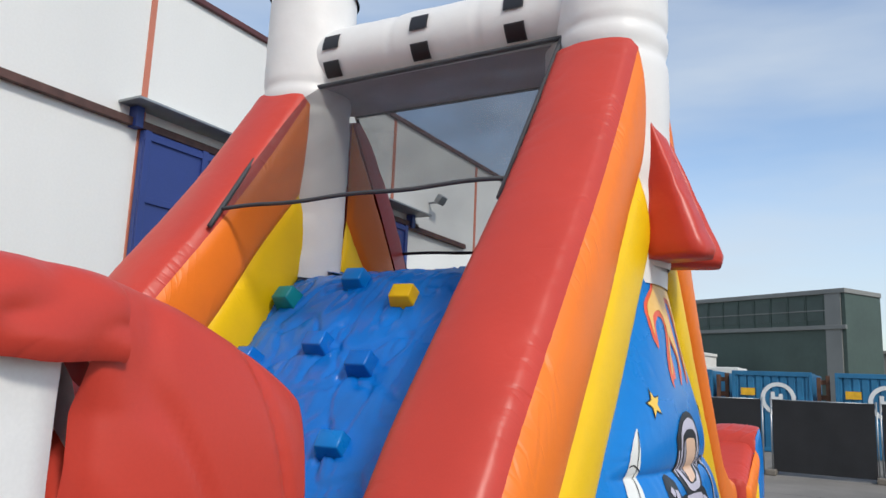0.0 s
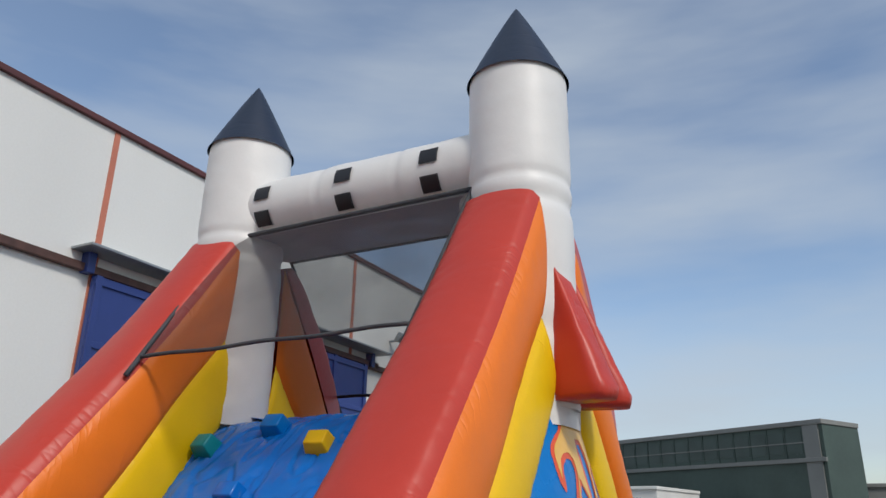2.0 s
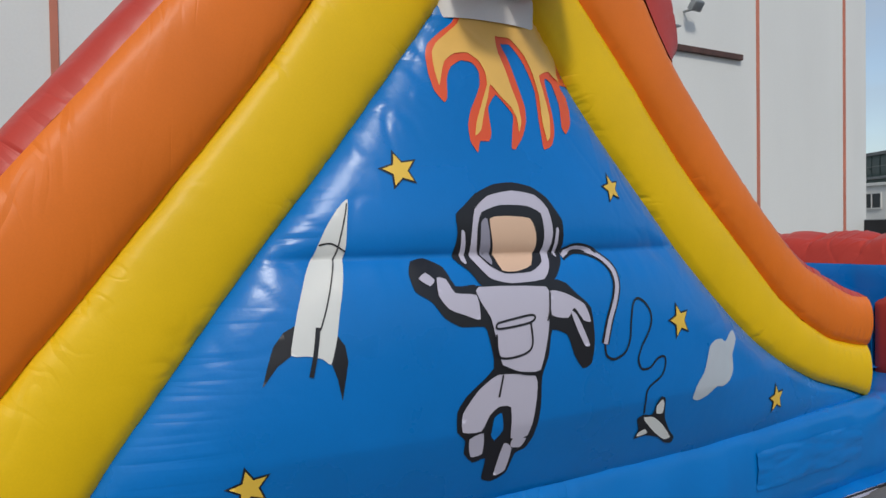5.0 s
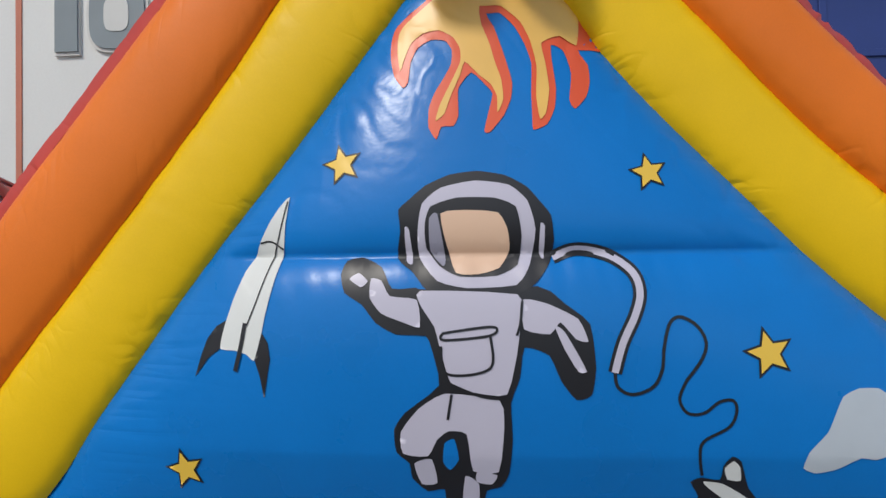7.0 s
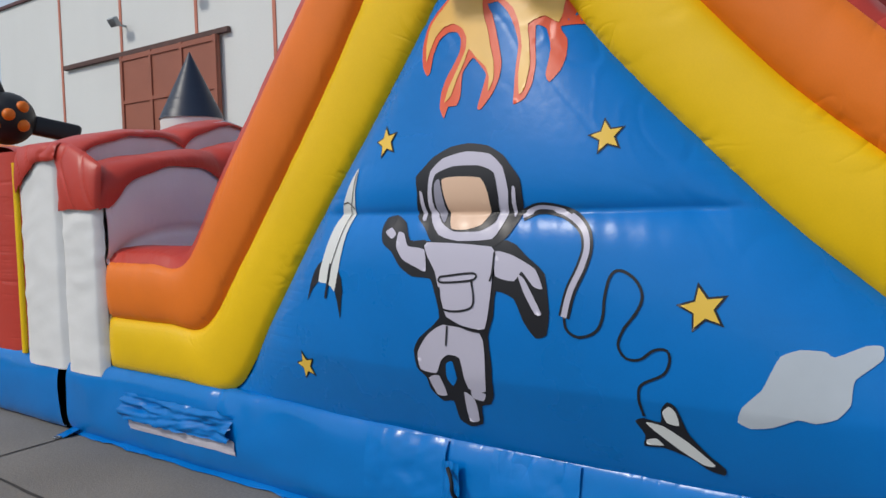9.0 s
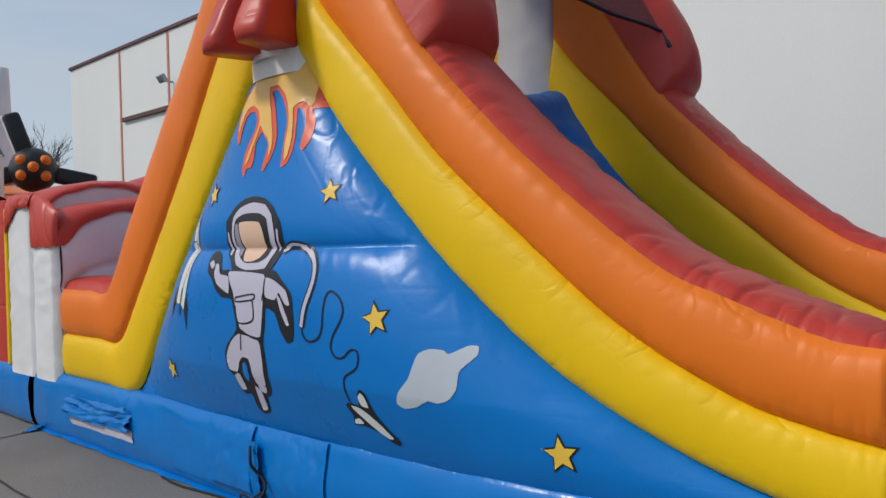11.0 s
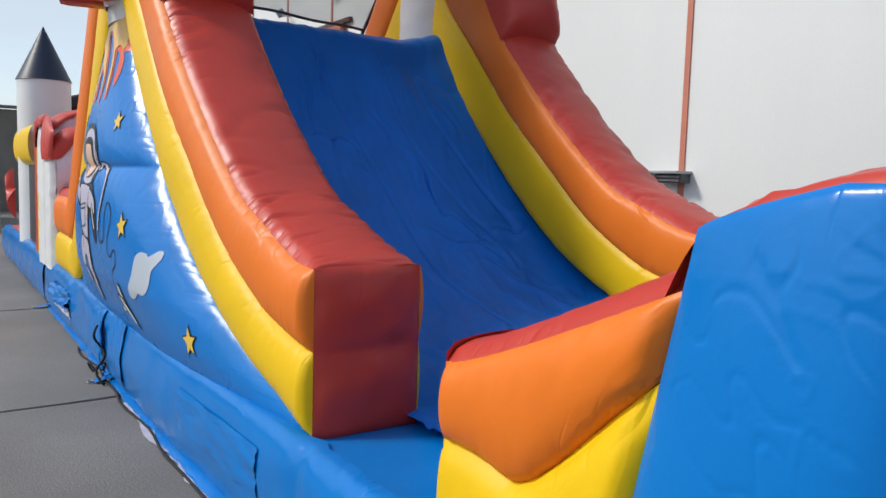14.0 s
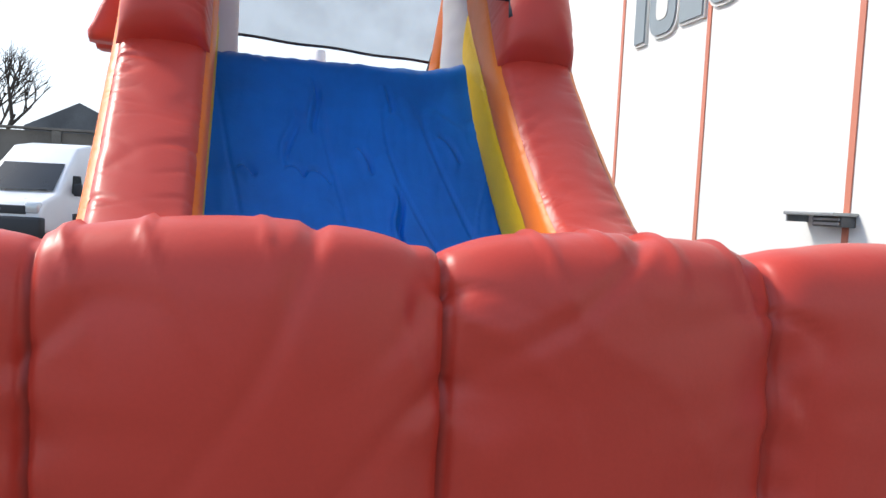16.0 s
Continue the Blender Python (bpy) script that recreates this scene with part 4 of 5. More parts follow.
WY = 60.0
ware = thing("warehouse", "long dark green clad warehouse with a pale cornice band", "building", at=(0.6, WY, 0))
ware.rotation_euler.z = radians(-30)
part("wall", box(-60, 0.6, WY, WY + 4.5, 0, 9.15), WAREGREEN, ware, "", False)
part("cornice", box(-60.1, 0.7, WY - 0.25, WY, 6.55, 6.85, 0.03), WAREGREY, ware, "pale cornice", False)
part("roof_edge", box(-60.1, 0.7, WY - 0.2, WY + 4.5, 9.15, 9.5, 0.04), WAREGREY, ware, "grey roof edge", False)
for i in range(40):
    x = -59.5 + 1.5 * i
    part("rib", box(x, x + 0.09, WY - 0.07, WY, 6.85, 9.15), WAREGREEN, ware, "", False)
    part("window_band", box(x + 0.12, x + 1.42, WY - 0.03, WY, 7.2, 8.8), GLAZING, ware, "", False)
part("corner_pillar", box(-0.9, 0.3, WY - 0.12, WY, 0, 9.15), WAREGREY, ware, "grey corner pier", False)
part("glazing_bar", box(-60, -0.9, WY - 0.10, WY - 0.03, 7.92, 8.0), WAREGREY, ware, "", False)
mon = part("roof_house", box(-33.4, -24.2, WY + 1, WY + 4.4, 9.5, 11.6, 0.05), WAREGREY, ware, "grey roof house", False)
part("roof_window", box(-33.0, -25.2, WY + 0.94, WY + 1, 9.9, 11.2), PANE, mon, "", False)
part("chimney", cyl((-23.6, WY + 3, 9.5), (-23.6, WY + 3, 12.3), 0.14, n=10), WAREGREY, ware)
part("aerial", cyl((-27.3, WY + 3, 11.6), (-27.3, WY + 3, 13.2), 0.03, n=6), WAREGREY, ware)
ware.location = (1.2, 57.0, 0)

low = thing("office_block", "low white plastered office block with a row of windows", "building", at=(-10, 50, 0))
low.rotation_euler.z = radians(-10)
part("wall", box(-45, -9.2, 50, 58, 0, 4.4), PLASTER, low, "", False)
part("roof_edge", box(-45.1, -9.1, 49.85, 58, 4.4, 4.62, 0.03), PLASTER, low, "", False)
for i in range(14):
    x = -39.4 + 2.15 * i
    wdw = part("window", box(x, x + 1.15, 49.94, 50.0, 2.85, 3.85, 0.02), PANE, low, "", False)
    for a, b, c, d in ((x - 0.06, x, 2.80, 3.90), (x + 1.15, x + 1.21, 2.80, 3.90), (x + 0.42, x + 0.48, 2.85, 3.85)):
        part("frame", box(a, b, 49.90, 50.0, c, d), PLASTER, wdw, "", False)
    part("sill", box(x - 0.06, x + 1.21, 49.88, 50.0, 2.76, 2.84), PLASTER, wdw, "", False)
cabin = thing("site_cabin", "flat white site cabin roof behind the fence", "cabin")
part("cabin_body", box(-5.4, -2.9, 34.0, 37.0, 0.0, 3.0, 0.05), PLASTER, cabin, "", False)
shed = thing("grey_shed", "low light grey clad shed beside the warehouse", "building")
part("wall", box(0.9, 40, WY + 6, WY + 20, 0, 5.2), WAREGREY, shed, "", False)
part("roof", box(0.7, 40.2, WY + 5.8, WY + 20.2, 5.2, 5.5, 0.05), WAREGREY, shed, "", False)

# ---------------------------------------------------------------- yard end to the south
yardwall = part("wall_south", box(-7, 26, -24.3, -24.0, 0, 3.45, 0.02), CONWALL, None, "", False)
tagged(yardwall, "stained grey concrete yard wall with piers", "wall", kind="structure")
for i in range(12):
    x = -6 + 2.7 * i
    part("pier", box(x - 0.16, x + 0.16, -24.0, -23.86, 0, 3.5, 0.02), CONWALL, yardwall, "", False)
part("coping", box(-7, 26, -24.36, -23.84, 3.5, 3.58, 0.01), CONWALL, yardwall, "", False)
blk = thing("block_building", "dark grey block building behind the yard wall", "building")
part("wall", box(0.6, 5.0, -32, -25.6, 0, 5.0), DARKBLOCK, blk, "", False)
part("roof", box(0.45, 5.15, -32.1, -25.4, 5.0, 5.12, 0.02), DARKBLOCK, blk, "", False)
part("round_window", cyl((3.75, -25.62, 4.35), (3.75, -25.56, 4.35), 0.20, n=20), PANE, blk)
for i in range(3):
    part("vent_slot", box(1.05 + 0.22 * i, 1.17 + 0.22 * i, -25.62, -25.57, 3.85, 4.25), PANE, blk, "", False)
far = thing("far_house", "distant grey house with a gable roof and chimney", "building")
bm = bmesh.new()
for y in (-60, -52):
    for p in ((9, 0), (9, 5.5), (12.5, 7.3), (16, 5.5), (16, 0)):
        bm.verts.new((p[0], y, p[1]))
bm.verts.ensure_lookup_table()
bm.faces.new(bm.verts[:5]); bm.faces.new(bm.verts[5:])
for k in range(4):
    bm.faces.new((bm.verts[k], bm.verts[k + 1], bm.verts[k + 6], bm.verts[k + 5]))
part("house_body", bm, DARKBLOCK, far, "", False)
part("chimney", box(8.2, 8.7, -54, -53.4, 0, 8.2, 0.02), CONWALL, far, "", False)


def tree(x, y, h, seed):
    rng = random.Random(seed)
    o = thing("bare_tree", "bare winter tree with fine grey twigs", "tree", "bare trees", at=(x, y, 0))
    bm, tw = bmesh.new(), bmesh.new()
    def grow(p, d, length, r, depth):
        q = p + d * length
        cyl(p, q, r, r * 0.68, 6 if depth < 3 else 4, bm if depth < 3 else tw, caps=False)
        if depth >= 6:
            return
        for _ in range(3 if depth < 5 else 2):
            e = (d + Vector((rng.uniform(-0.8, 0.8), rng.uniform(-0.8, 0.8), rng.uniform(-0.15, 0.6)))).normalized()
            grow(p + d * length * rng.uniform(0.6, 1.0), e, length * rng.uniform(0.6, 0.82), r * 0.6, depth + 1)
    grow(Vector((x, y, 0)), Vector((0, 0, 1)), h * 0.28, h * 0.02, 0)
    part("trunk", bm, BARK, o)
    part("crown", tw, BARK, o)
tree(13.0, -36, 11.5, 3)
tree(-9.0, -34, 9.0, 5)
tree(17.0, -40, 10.5, 8)

# ---------------------------------------------------------------- prints on the side panel
PRINTS = {
    'helmet': [(-0.168, 1.621), (-0.174, 1.694), (-0.136, 1.729), (-0.081, 1.776), (0.006, 1.814), (0.103, 1.825), (0.199, 1.808), (0.273, 1.766), (0.316, 1.716), (0.354, 1.666), (0.363, 1.577), (0.349, 1.508), (0.304, 1.438), (0.234, 1.394), (0.065, 1.391), (-0.068, 1.408), (-0.124, 1.475), (-0.18, 1.525)],
    'body': [(-0.08, 1.416), (0.305, 1.423), (0.397, 1.362), (0.477, 1.295), (0.494, 1.149), (0.479, 1.057), (0.429, 1.04), (0.379, 1.102), (0.339, 1.191), (0.257, 1.218), (0.24, 1.115), (0.209, 1.029), (0.213, 0.901), (0.199, 0.777), (0.17, 0.726), (0.121, 0.709), (0.101, 0.623), (0.033, 0.596), (-0.021, 0.62), (-0.026, 0.713), (-0.086, 0.705), (-0.138, 0.754), (-0.145, 0.812), (-0.189, 0.854), (-0.194, 0.934), (-0.155, 0.993), (-0.035, 1.089), (-0.056, 1.205), (-0.078, 1.257), (-0.181, 1.263), (-0.252, 1.302), (-0.302, 1.365), (-0.365, 1.406), (-0.381, 1.47), (-0.362, 1.518), (-0.304, 1.529), (-0.235, 1.494), (-0.196, 1.42), (-0.114, 1.422)],
    'helmet_ring': [(-0.106, 1.621), (-0.09, 1.714), (-0.025, 1.768), (0.094, 1.791), (0.211, 1.774), (0.275, 1.717), (0.301, 1.618), (0.28, 1.498), (0.233, 1.428), (0.064, 1.419), (-0.037, 1.444), (-0.103, 1.526)],
    'visor_rim': [(-0.081, 1.641), (-0.06, 1.703), (0.032, 1.732), (0.161, 1.729), (0.235, 1.697), (0.253, 1.598), (0.238, 1.498), (0.168, 1.461), (0.039, 1.459), (-0.031, 1.496), (-0.077, 1.558)],
    'visor': [(-0.025, 1.677), (0.056, 1.688), (0.173, 1.678), (0.206, 1.618), (0.211, 1.548), (0.176, 1.487), (0.104, 1.466), (0.027, 1.471), (-0.003, 1.558)],
    'visor_side': [(-0.065, 1.661), (-0.036, 1.677), (-0.01, 1.516), (-0.02, 1.496), (-0.063, 1.547)],
    'ear_l': [(-0.152, 1.631), (-0.136, 1.621), (-0.125, 1.505), (-0.148, 1.515)],
    'ear_r': [(0.318, 1.637), (0.333, 1.627), (0.327, 1.517), (0.312, 1.537)],
    'torso': [(-0.096, 1.412), (0.235, 1.397), (0.246, 1.318), (0.232, 1.197), (0.197, 1.06), (0.107, 1.061), (0.009, 1.091), (-0.027, 1.206), (-0.048, 1.288), (-0.094, 1.36)],
    'arm_l': [(-0.271, 1.455), (-0.233, 1.447), (-0.202, 1.394), (-0.108, 1.381), (-0.098, 1.287), (-0.158, 1.305), (-0.233, 1.335), (-0.273, 1.388)],
    'glove_l': [(-0.348, 1.454), (-0.315, 1.475), (-0.282, 1.446), (-0.305, 1.425)],
    'arm_r': [(0.255, 1.379), (0.337, 1.364), (0.437, 1.313), (0.47, 1.237), (0.429, 1.245), (0.378, 1.302), (0.343, 1.262), (0.256, 1.279)],
    'glove_r': [(0.358, 1.291), (0.389, 1.273), (0.429, 1.205), (0.463, 1.137), (0.435, 1.136), (0.389, 1.214)],
    'legs': [(-0.014, 1.062), (0.171, 1.038), (0.185, 0.942), (0.164, 0.785), (0.076, 0.787), (0.057, 0.921), (-0.005, 0.931), (-0.045, 0.901), (-0.079, 0.841), (-0.165, 0.849), (-0.171, 0.925), (-0.107, 1.008)],
    'boot_l': [(-0.128, 0.813), (-0.066, 0.831), (-0.05, 0.739), (-0.105, 0.734)],
    'boot_r': [(0.048, 0.768), (0.095, 0.736), (0.089, 0.636), (0.034, 0.625)],
    'boot_c': [(0.089, 0.782), (0.159, 0.773), (0.139, 0.736), (0.087, 0.745)],
    'L_pocket': [(-0.026, 1.223), (-0.005, 1.129), (0.139, 1.147), (0.143, 1.255)],
    'L_flap': [(-0.021, 1.267), (0.148, 1.288), (0.143, 1.259), (-0.013, 1.244), (-0.021, 1.267)],
    'L_belt': [(0.003, 1.095), (0.107, 1.053), (0.205, 1.042)],
    'L_arm': [(0.251, 1.375), (0.244, 1.298), (0.231, 1.258)],
    'L_hip': [(0.008, 1.059), (-0.007, 0.971)],
    'T_hose': [(0.357, 1.521), (0.436, 1.548), (0.543, 1.528), (0.622, 1.472), (0.646, 1.404), (0.629, 1.328), (0.584, 1.231), (0.556, 1.132)],
    'T_cord1': [(0.556, 1.132), (0.566, 1.083), (0.614, 1.059), (0.68, 1.083), (0.711, 1.139), (0.72, 1.217), (0.74, 1.293), (0.776, 1.316), (0.831, 1.286), (0.859, 1.231), (0.843, 1.174), (0.791, 1.104)],
    'T_cord2': [(0.791, 1.104), (0.768, 1.045), (0.793, 0.997), (0.847, 0.995), (0.9, 1.033), (0.945, 1.036), (0.955, 0.998), (0.93, 0.947), (0.85, 0.901), (0.836, 0.849), (0.847, 0.778)],
    'shuttle': [(0.81, 0.753), (0.843, 0.771), (0.907, 0.763), (0.915, 0.815), (0.941, 0.848), (0.972, 0.831), (1.004, 0.732), (1.068, 0.655), (1.119, 0.611), (1.112, 0.582), (1.056, 0.594), (0.998, 0.632), (0.903, 0.657), (0.828, 0.651), (0.84, 0.7)],
    'shuttle_body': [(0.852, 0.757), (0.917, 0.749), (1.001, 0.696), (1.086, 0.618), (1.045, 0.612), (0.958, 0.664), (0.871, 0.732)],
    'shuttle_fin': [(0.919, 0.806), (0.947, 0.833), (0.969, 0.81), (0.975, 0.76), (0.931, 0.765)],
    'shuttle_wing': [(0.845, 0.682), (0.882, 0.693), (0.906, 0.668), (0.843, 0.661)],
    'suit_gap': [(-0.02, 0.888), (0.014, 0.903), (0.028, 0.83), (-0.003, 0.79), (-0.027, 0.819)],
    'planet': [(1.283, 0.984), (1.313, 1.044), (1.37, 1.069), (1.44, 1.067), (1.469, 1.051), (1.554, 1.09), (1.598, 1.089), (1.599, 1.049), (1.53, 0.987), (1.521, 0.956), (1.516, 0.902), (1.479, 0.855), (1.418, 0.832), (1.366, 0.839), (1.289, 0.801), (1.22, 0.787), (1.178, 0.806), (1.195, 0.861), (1.256, 0.926)],
    'rocket': [(-0.587, 1.755), (-0.599, 1.656), (-0.606, 1.563), (-0.632, 1.452), (-0.659, 1.334), (-0.673, 1.256), (-0.698, 1.168), (-0.728, 1.189), (-0.776, 1.202), (-0.833, 1.208), (-0.82, 1.284), (-0.793, 1.38), (-0.754, 1.486), (-0.718, 1.545), (-0.702, 1.588), (-0.668, 1.657), (-0.629, 1.714)],
    'rfin_l': [(-0.814, 1.309), (-0.855, 1.286), (-0.89, 1.24), (-0.91, 1.184), (-0.933, 1.104), (-0.881, 1.173), (-0.835, 1.206)],
    'rfin_r': [(-0.672, 1.268), (-0.646, 1.23), (-0.637, 1.173), (-0.66, 1.035), (-0.677, 1.117), (-0.696, 1.168)],
    'L_rmid': [(-0.737, 1.299), (-0.751, 1.212), (-0.77, 1.129)],
    'L_rband': [(-0.7, 1.586), (-0.656, 1.591), (-0.607, 1.561)],
    'L_rseam': [(-0.593, 1.739), (-0.62, 1.629), (-0.636, 1.568), (-0.668, 1.469), (-0.702, 1.364), (-0.73, 1.289)],
    'flame_a': [(-0.098, 2.562), (-0.068, 2.549), (-0.062, 2.51), (-0.087, 2.474), (-0.144, 2.431), (-0.197, 2.38), (-0.213, 2.327), (-0.213, 2.256), (-0.198, 2.187), (-0.164, 2.141), (-0.146, 2.162), (-0.138, 2.237), (-0.113, 2.291), (-0.063, 2.321), (-0.012, 2.314), (0.013, 2.278), (0.011, 2.226), (-0.013, 2.176), (-0.049, 2.115), (-0.069, 2.056), (-0.069, 1.987), (-0.041, 1.942), (-0.023, 1.989), (0.02, 1.991), (0.037, 2.027), (0.036, 2.086), (0.038, 2.133), (0.083, 2.189), (0.13, 2.145), (0.159, 2.106), (0.143, 2.033), (0.129, 1.968), (0.149, 1.964), (0.198, 2.024), (0.224, 2.086), (0.229, 2.148), (0.211, 2.22), (0.188, 2.296), (0.165, 2.362), (0.139, 2.413), (0.172, 2.511), (0.156, 2.598)],
    'flame_b': [(-0.078, 2.558), (-0.042, 2.527), (-0.06, 2.477), (-0.109, 2.434), (-0.163, 2.387), (-0.185, 2.347), (-0.188, 2.281), (-0.176, 2.207), (-0.159, 2.259), (-0.137, 2.313), (-0.093, 2.347), (-0.033, 2.355), (0.017, 2.326), (0.043, 2.281), (0.044, 2.229), (0.011, 2.155), (-0.029, 2.07), (-0.044, 2.011), (-0.013, 2.036), (0.012, 2.108), (0.042, 2.176), (0.061, 2.23), (0.108, 2.181), (0.153, 2.142), (0.175, 2.095), (0.176, 2.035), (0.197, 2.084), (0.191, 2.157), (0.168, 2.228), (0.149, 2.299), (0.122, 2.369), (0.114, 2.439), (0.172, 2.511), (0.156, 2.598)],
    'flame_c': [(0.125, 2.594), (0.137, 2.481), (0.139, 2.413), (0.187, 2.414), (0.241, 2.358), (0.277, 2.288), (0.299, 2.216), (0.296, 2.104), (0.298, 2.018), (0.301, 1.969), (0.35, 1.989), (0.377, 2.047), (0.384, 2.123), (0.374, 2.211), (0.37, 2.287), (0.414, 2.267), (0.44, 2.18), (0.43, 2.076), (0.45, 2.045), (0.49, 2.089), (0.506, 2.148), (0.502, 2.213), (0.47, 2.27), (0.604, 2.279), (0.551, 2.386), (0.496, 2.482), (0.455, 2.566), (0.44, 2.65)],
    'flame_d': [(0.113, 2.592), (0.11, 2.453), (0.132, 2.441), (0.191, 2.439), (0.26, 2.378), (0.296, 2.303), (0.317, 2.205), (0.313, 2.093), (0.325, 2.007), (0.347, 2.033), (0.36, 2.121), (0.348, 2.221), (0.336, 2.295), (0.402, 2.322), (0.463, 2.287), (0.475, 2.383), (0.463, 2.478), (0.432, 2.55), (0.433, 2.644)],
}


def conform(bm, off):
    """Lay a flat figure in y, z onto the bulging panel."""
    bm.normal_update()
    bmesh.ops.triangulate(bm, faces=bm.faces, ngon_method="EAR_CLIP")
    ys = [v.co.y for v in bm.verts]
    zs = [v.co.z for v in bm.verts]
    step = 0.026
    for k in range(int((max(ys) - min(ys)) / step) + 1):
        bmesh.ops.bisect_plane(bm, geom=bm.verts[:] + bm.edges[:] + bm.faces[:], plane_co=(0, min(ys) + step * k, 0), plane_no=(0, 1, 0))
    for k in range(int((max(zs) - min(zs)) / step) + 1):
        bmesh.ops.bisect_plane(bm, geom=bm.verts[:] + bm.edges[:] + bm.faces[:], plane_co=(0, 0, min(zs) + step * k), plane_no=(0, 0, 1))
    bmesh.ops.bisect_plane(bm, geom=bm.verts[:] + bm.edges[:] + bm.faces[:], plane_co=(0, 0, 1.535), plane_no=(0, 0, 1))
    for v in bm.verts:
        v.co.x = panel_x(v.co.y, v.co.z) + off
    return bm


def figure(pts, off, round_it=True):
    bm = bmesh.new()
    if round_it:
        n = len(pts)
        ring = [pts[-2], pts[-1]] + list(pts) + [pts[0], pts[1]]
        fine = []
        for i in range(n):
            a, b, c, d = ring[i + 1], ring[i + 2], ring[i + 3], ring[i + 4]
            for f in (0, 0.33, 0.67):
                lin = [b[k] + (c[k] - b[k]) * f for k in (0, 1)]
                cr = [0.5 * (2 * b[k] + (c[k] - a[k]) * f + (2 * a[k] - 5 * b[k] + 4 * c[k] - d[k]) * f * f + (3 * b[k] - a[k] - 3 * c[k] + d[k]) * f ** 3) for k in (0, 1)]
                fine.append([0.45 * lin[k] + 0.55 * cr[k] for k in (0, 1)])
        pts = fine
    bm.faces.new([bm.verts.new((0, y, z)) for y, z in pts])
    return conform(bm, off)


def stroke(pts, width, off):
    """A line of even width on the panel."""
    n = 8 * (len(pts) - 1)
    mid = [Vector((0, *spline(pts, i / n))) for i in range(n + 1)]
    bm = bmesh.new()
    sides = []
    for i, p in enumerate(mid):
        d = (mid[min(i + 1, n)] - mid[max(i - 1, 0)]).normalized()
        q = Vector((0, -d.z, d.y)) * width / 2
        sides.append([bm.verts.new(p + q), bm.verts.new(p), bm.verts.new(p - q)])
    for a, b in zip(sides, sides[1:]):
        bm.faces.new((a[0], b[0], b[1], a[1])); bm.faces.new((a[1], b[1], b[2], a[2]))
    for v in bm.verts:
        v.co.x = panel_x(v.co.y, v.co.z) + off
    return bm


LAY = 0.0035
figure_print = part("spacesuit_print", figure(PRINTS["body"], LAY), INK, front_panel, "plain printed spacesuit shape with a black outline")
part("outline", figure(PRINTS["helmet"], LAY * 1.3), INK, figure_print)
for k, mat in (("helmet_ring", SUIT), ("torso", SUIT), ("arm_l", SUIT), ("glove_l", SUIT), ("arm_r", SUIT), ("glove_r", SUIT), ("legs", SUIT),
               ("boot_l", SUIT), ("boot_r", SUIT), ("boot_c", SUIT), ("ear_l", SUIT), ("ear_r", SUIT)):
    part("suit_piece", figure(PRINTS[k], LAY * 2.0), mat, figure_print, "pale lilac suit piece")
part("visor_rim", figure(PRINTS["visor_rim"], LAY * 2.6), INK, figure_print)
part("visor", figure(PRINTS["visor"], LAY * 3.2), TAN, figure_print, "plain beige visor field")
part("visor_side", figure(PRINTS["visor_side"], LAY * 3.2), SUITSH, figure_print)
part("suit_gap", figure(PRINTS["suit_gap"], LAY * 1.6), BLUE, figure_print)
for k in ("L_pocket", "L_flap", "L_belt", "L_arm", "L_hip"):
    part("ink_line", stroke(PRINTS[k], 0.009, LAY * 2.8), INK, figure_print)
part("hose_outline", stroke(PRINTS["T_hose"], 0.046, LAY), INK, figure_print)
part("hose", stroke(PRINTS["T_hose"], 0.024, LAY * 1.7), SUIT, figure_print)
part("cord", stroke(PRINTS["T_cord1"], 0.011, LAY), INK, figure_print)
part("cord", stroke(PRINTS["T_cord2"], 0.010, LAY), INK, figure_print)
shuttle = part("shuttle_print", figure(PRINTS["shuttle"], LAY * 1.3), INK, front_panel, "small printed white space shuttle with black outline")
for k in ("shuttle_body", "shuttle_fin", "shuttle_wing"):
    part("shuttle_piece", figure(PRINTS[k], LAY * 2), PALE, shuttle)
rocket = part("rocket_print", figure(PRINTS["rocket"], LAY * 1.2), PALE, front_panel, "printed white rocket with black fins")
for k in ("rfin_l", "rfin_r"):
    part("rocket_fin", figure(PRINTS[k], LAY, False), INK, rocket)
part("rocket_fin", stroke(PRINTS["L_rmid"], 0.016, LAY * 2), INK, rocket)
part("ink_line", stroke(PRINTS["L_rband"], 0.006, LAY * 2), INK, rocket)
part("ink_line", stroke(PRINTS["L_rseam"], 0.005, LAY * 2), INK, rocket)
part("planet_print", figure(PRINTS["planet"], LAY), PLANET, front_panel, "printed pale grey ringed planet")
flame = part("flame_print", figure(PRINTS["flame_a"], LAY), FLRED, front_panel, "printed orange-red flame under the rocket column")
part("flame_core", figure(PRINTS["flame_b"], LAY * 1.8), FLYEL, flame, "yellow flame core")
part("flame_tongue", figure(PRINTS["flame_c"], LAY * 0.9), FLRED, flame)
part("flame_core", figure(PRINTS["flame_d"], LAY * 1.9), FLYEL, flame, "yellow flame core")
for y, z, r, a in ((-0.384, 1.864, 0.070, 0.25), (0.696, 1.813, 0.064, 0.2), (1.069, 1.192, 0.080, 0.22), (-0.979, 0.764, 0.072, 0.25), (1.99, 0.680, 0.078, 0.15)):
    def starpts(rr):
        return [(y + (rr if k % 2 == 0 else rr * 0.46) * math.sin(a * -1 + math.pi * k / 5), z + (rr if k % 2 == 0 else rr * 0.46) * math.cos(-a + math.pi * k / 5)) for k in range(10)]
    st = part("star_print", figure(starpts(r * 1.16), LAY, False), INK, front_panel, "printed yellow star with black outline")
    part("star_fill", figure(starpts(r * 0.93), LAY * 1.8, False), STARY, st)


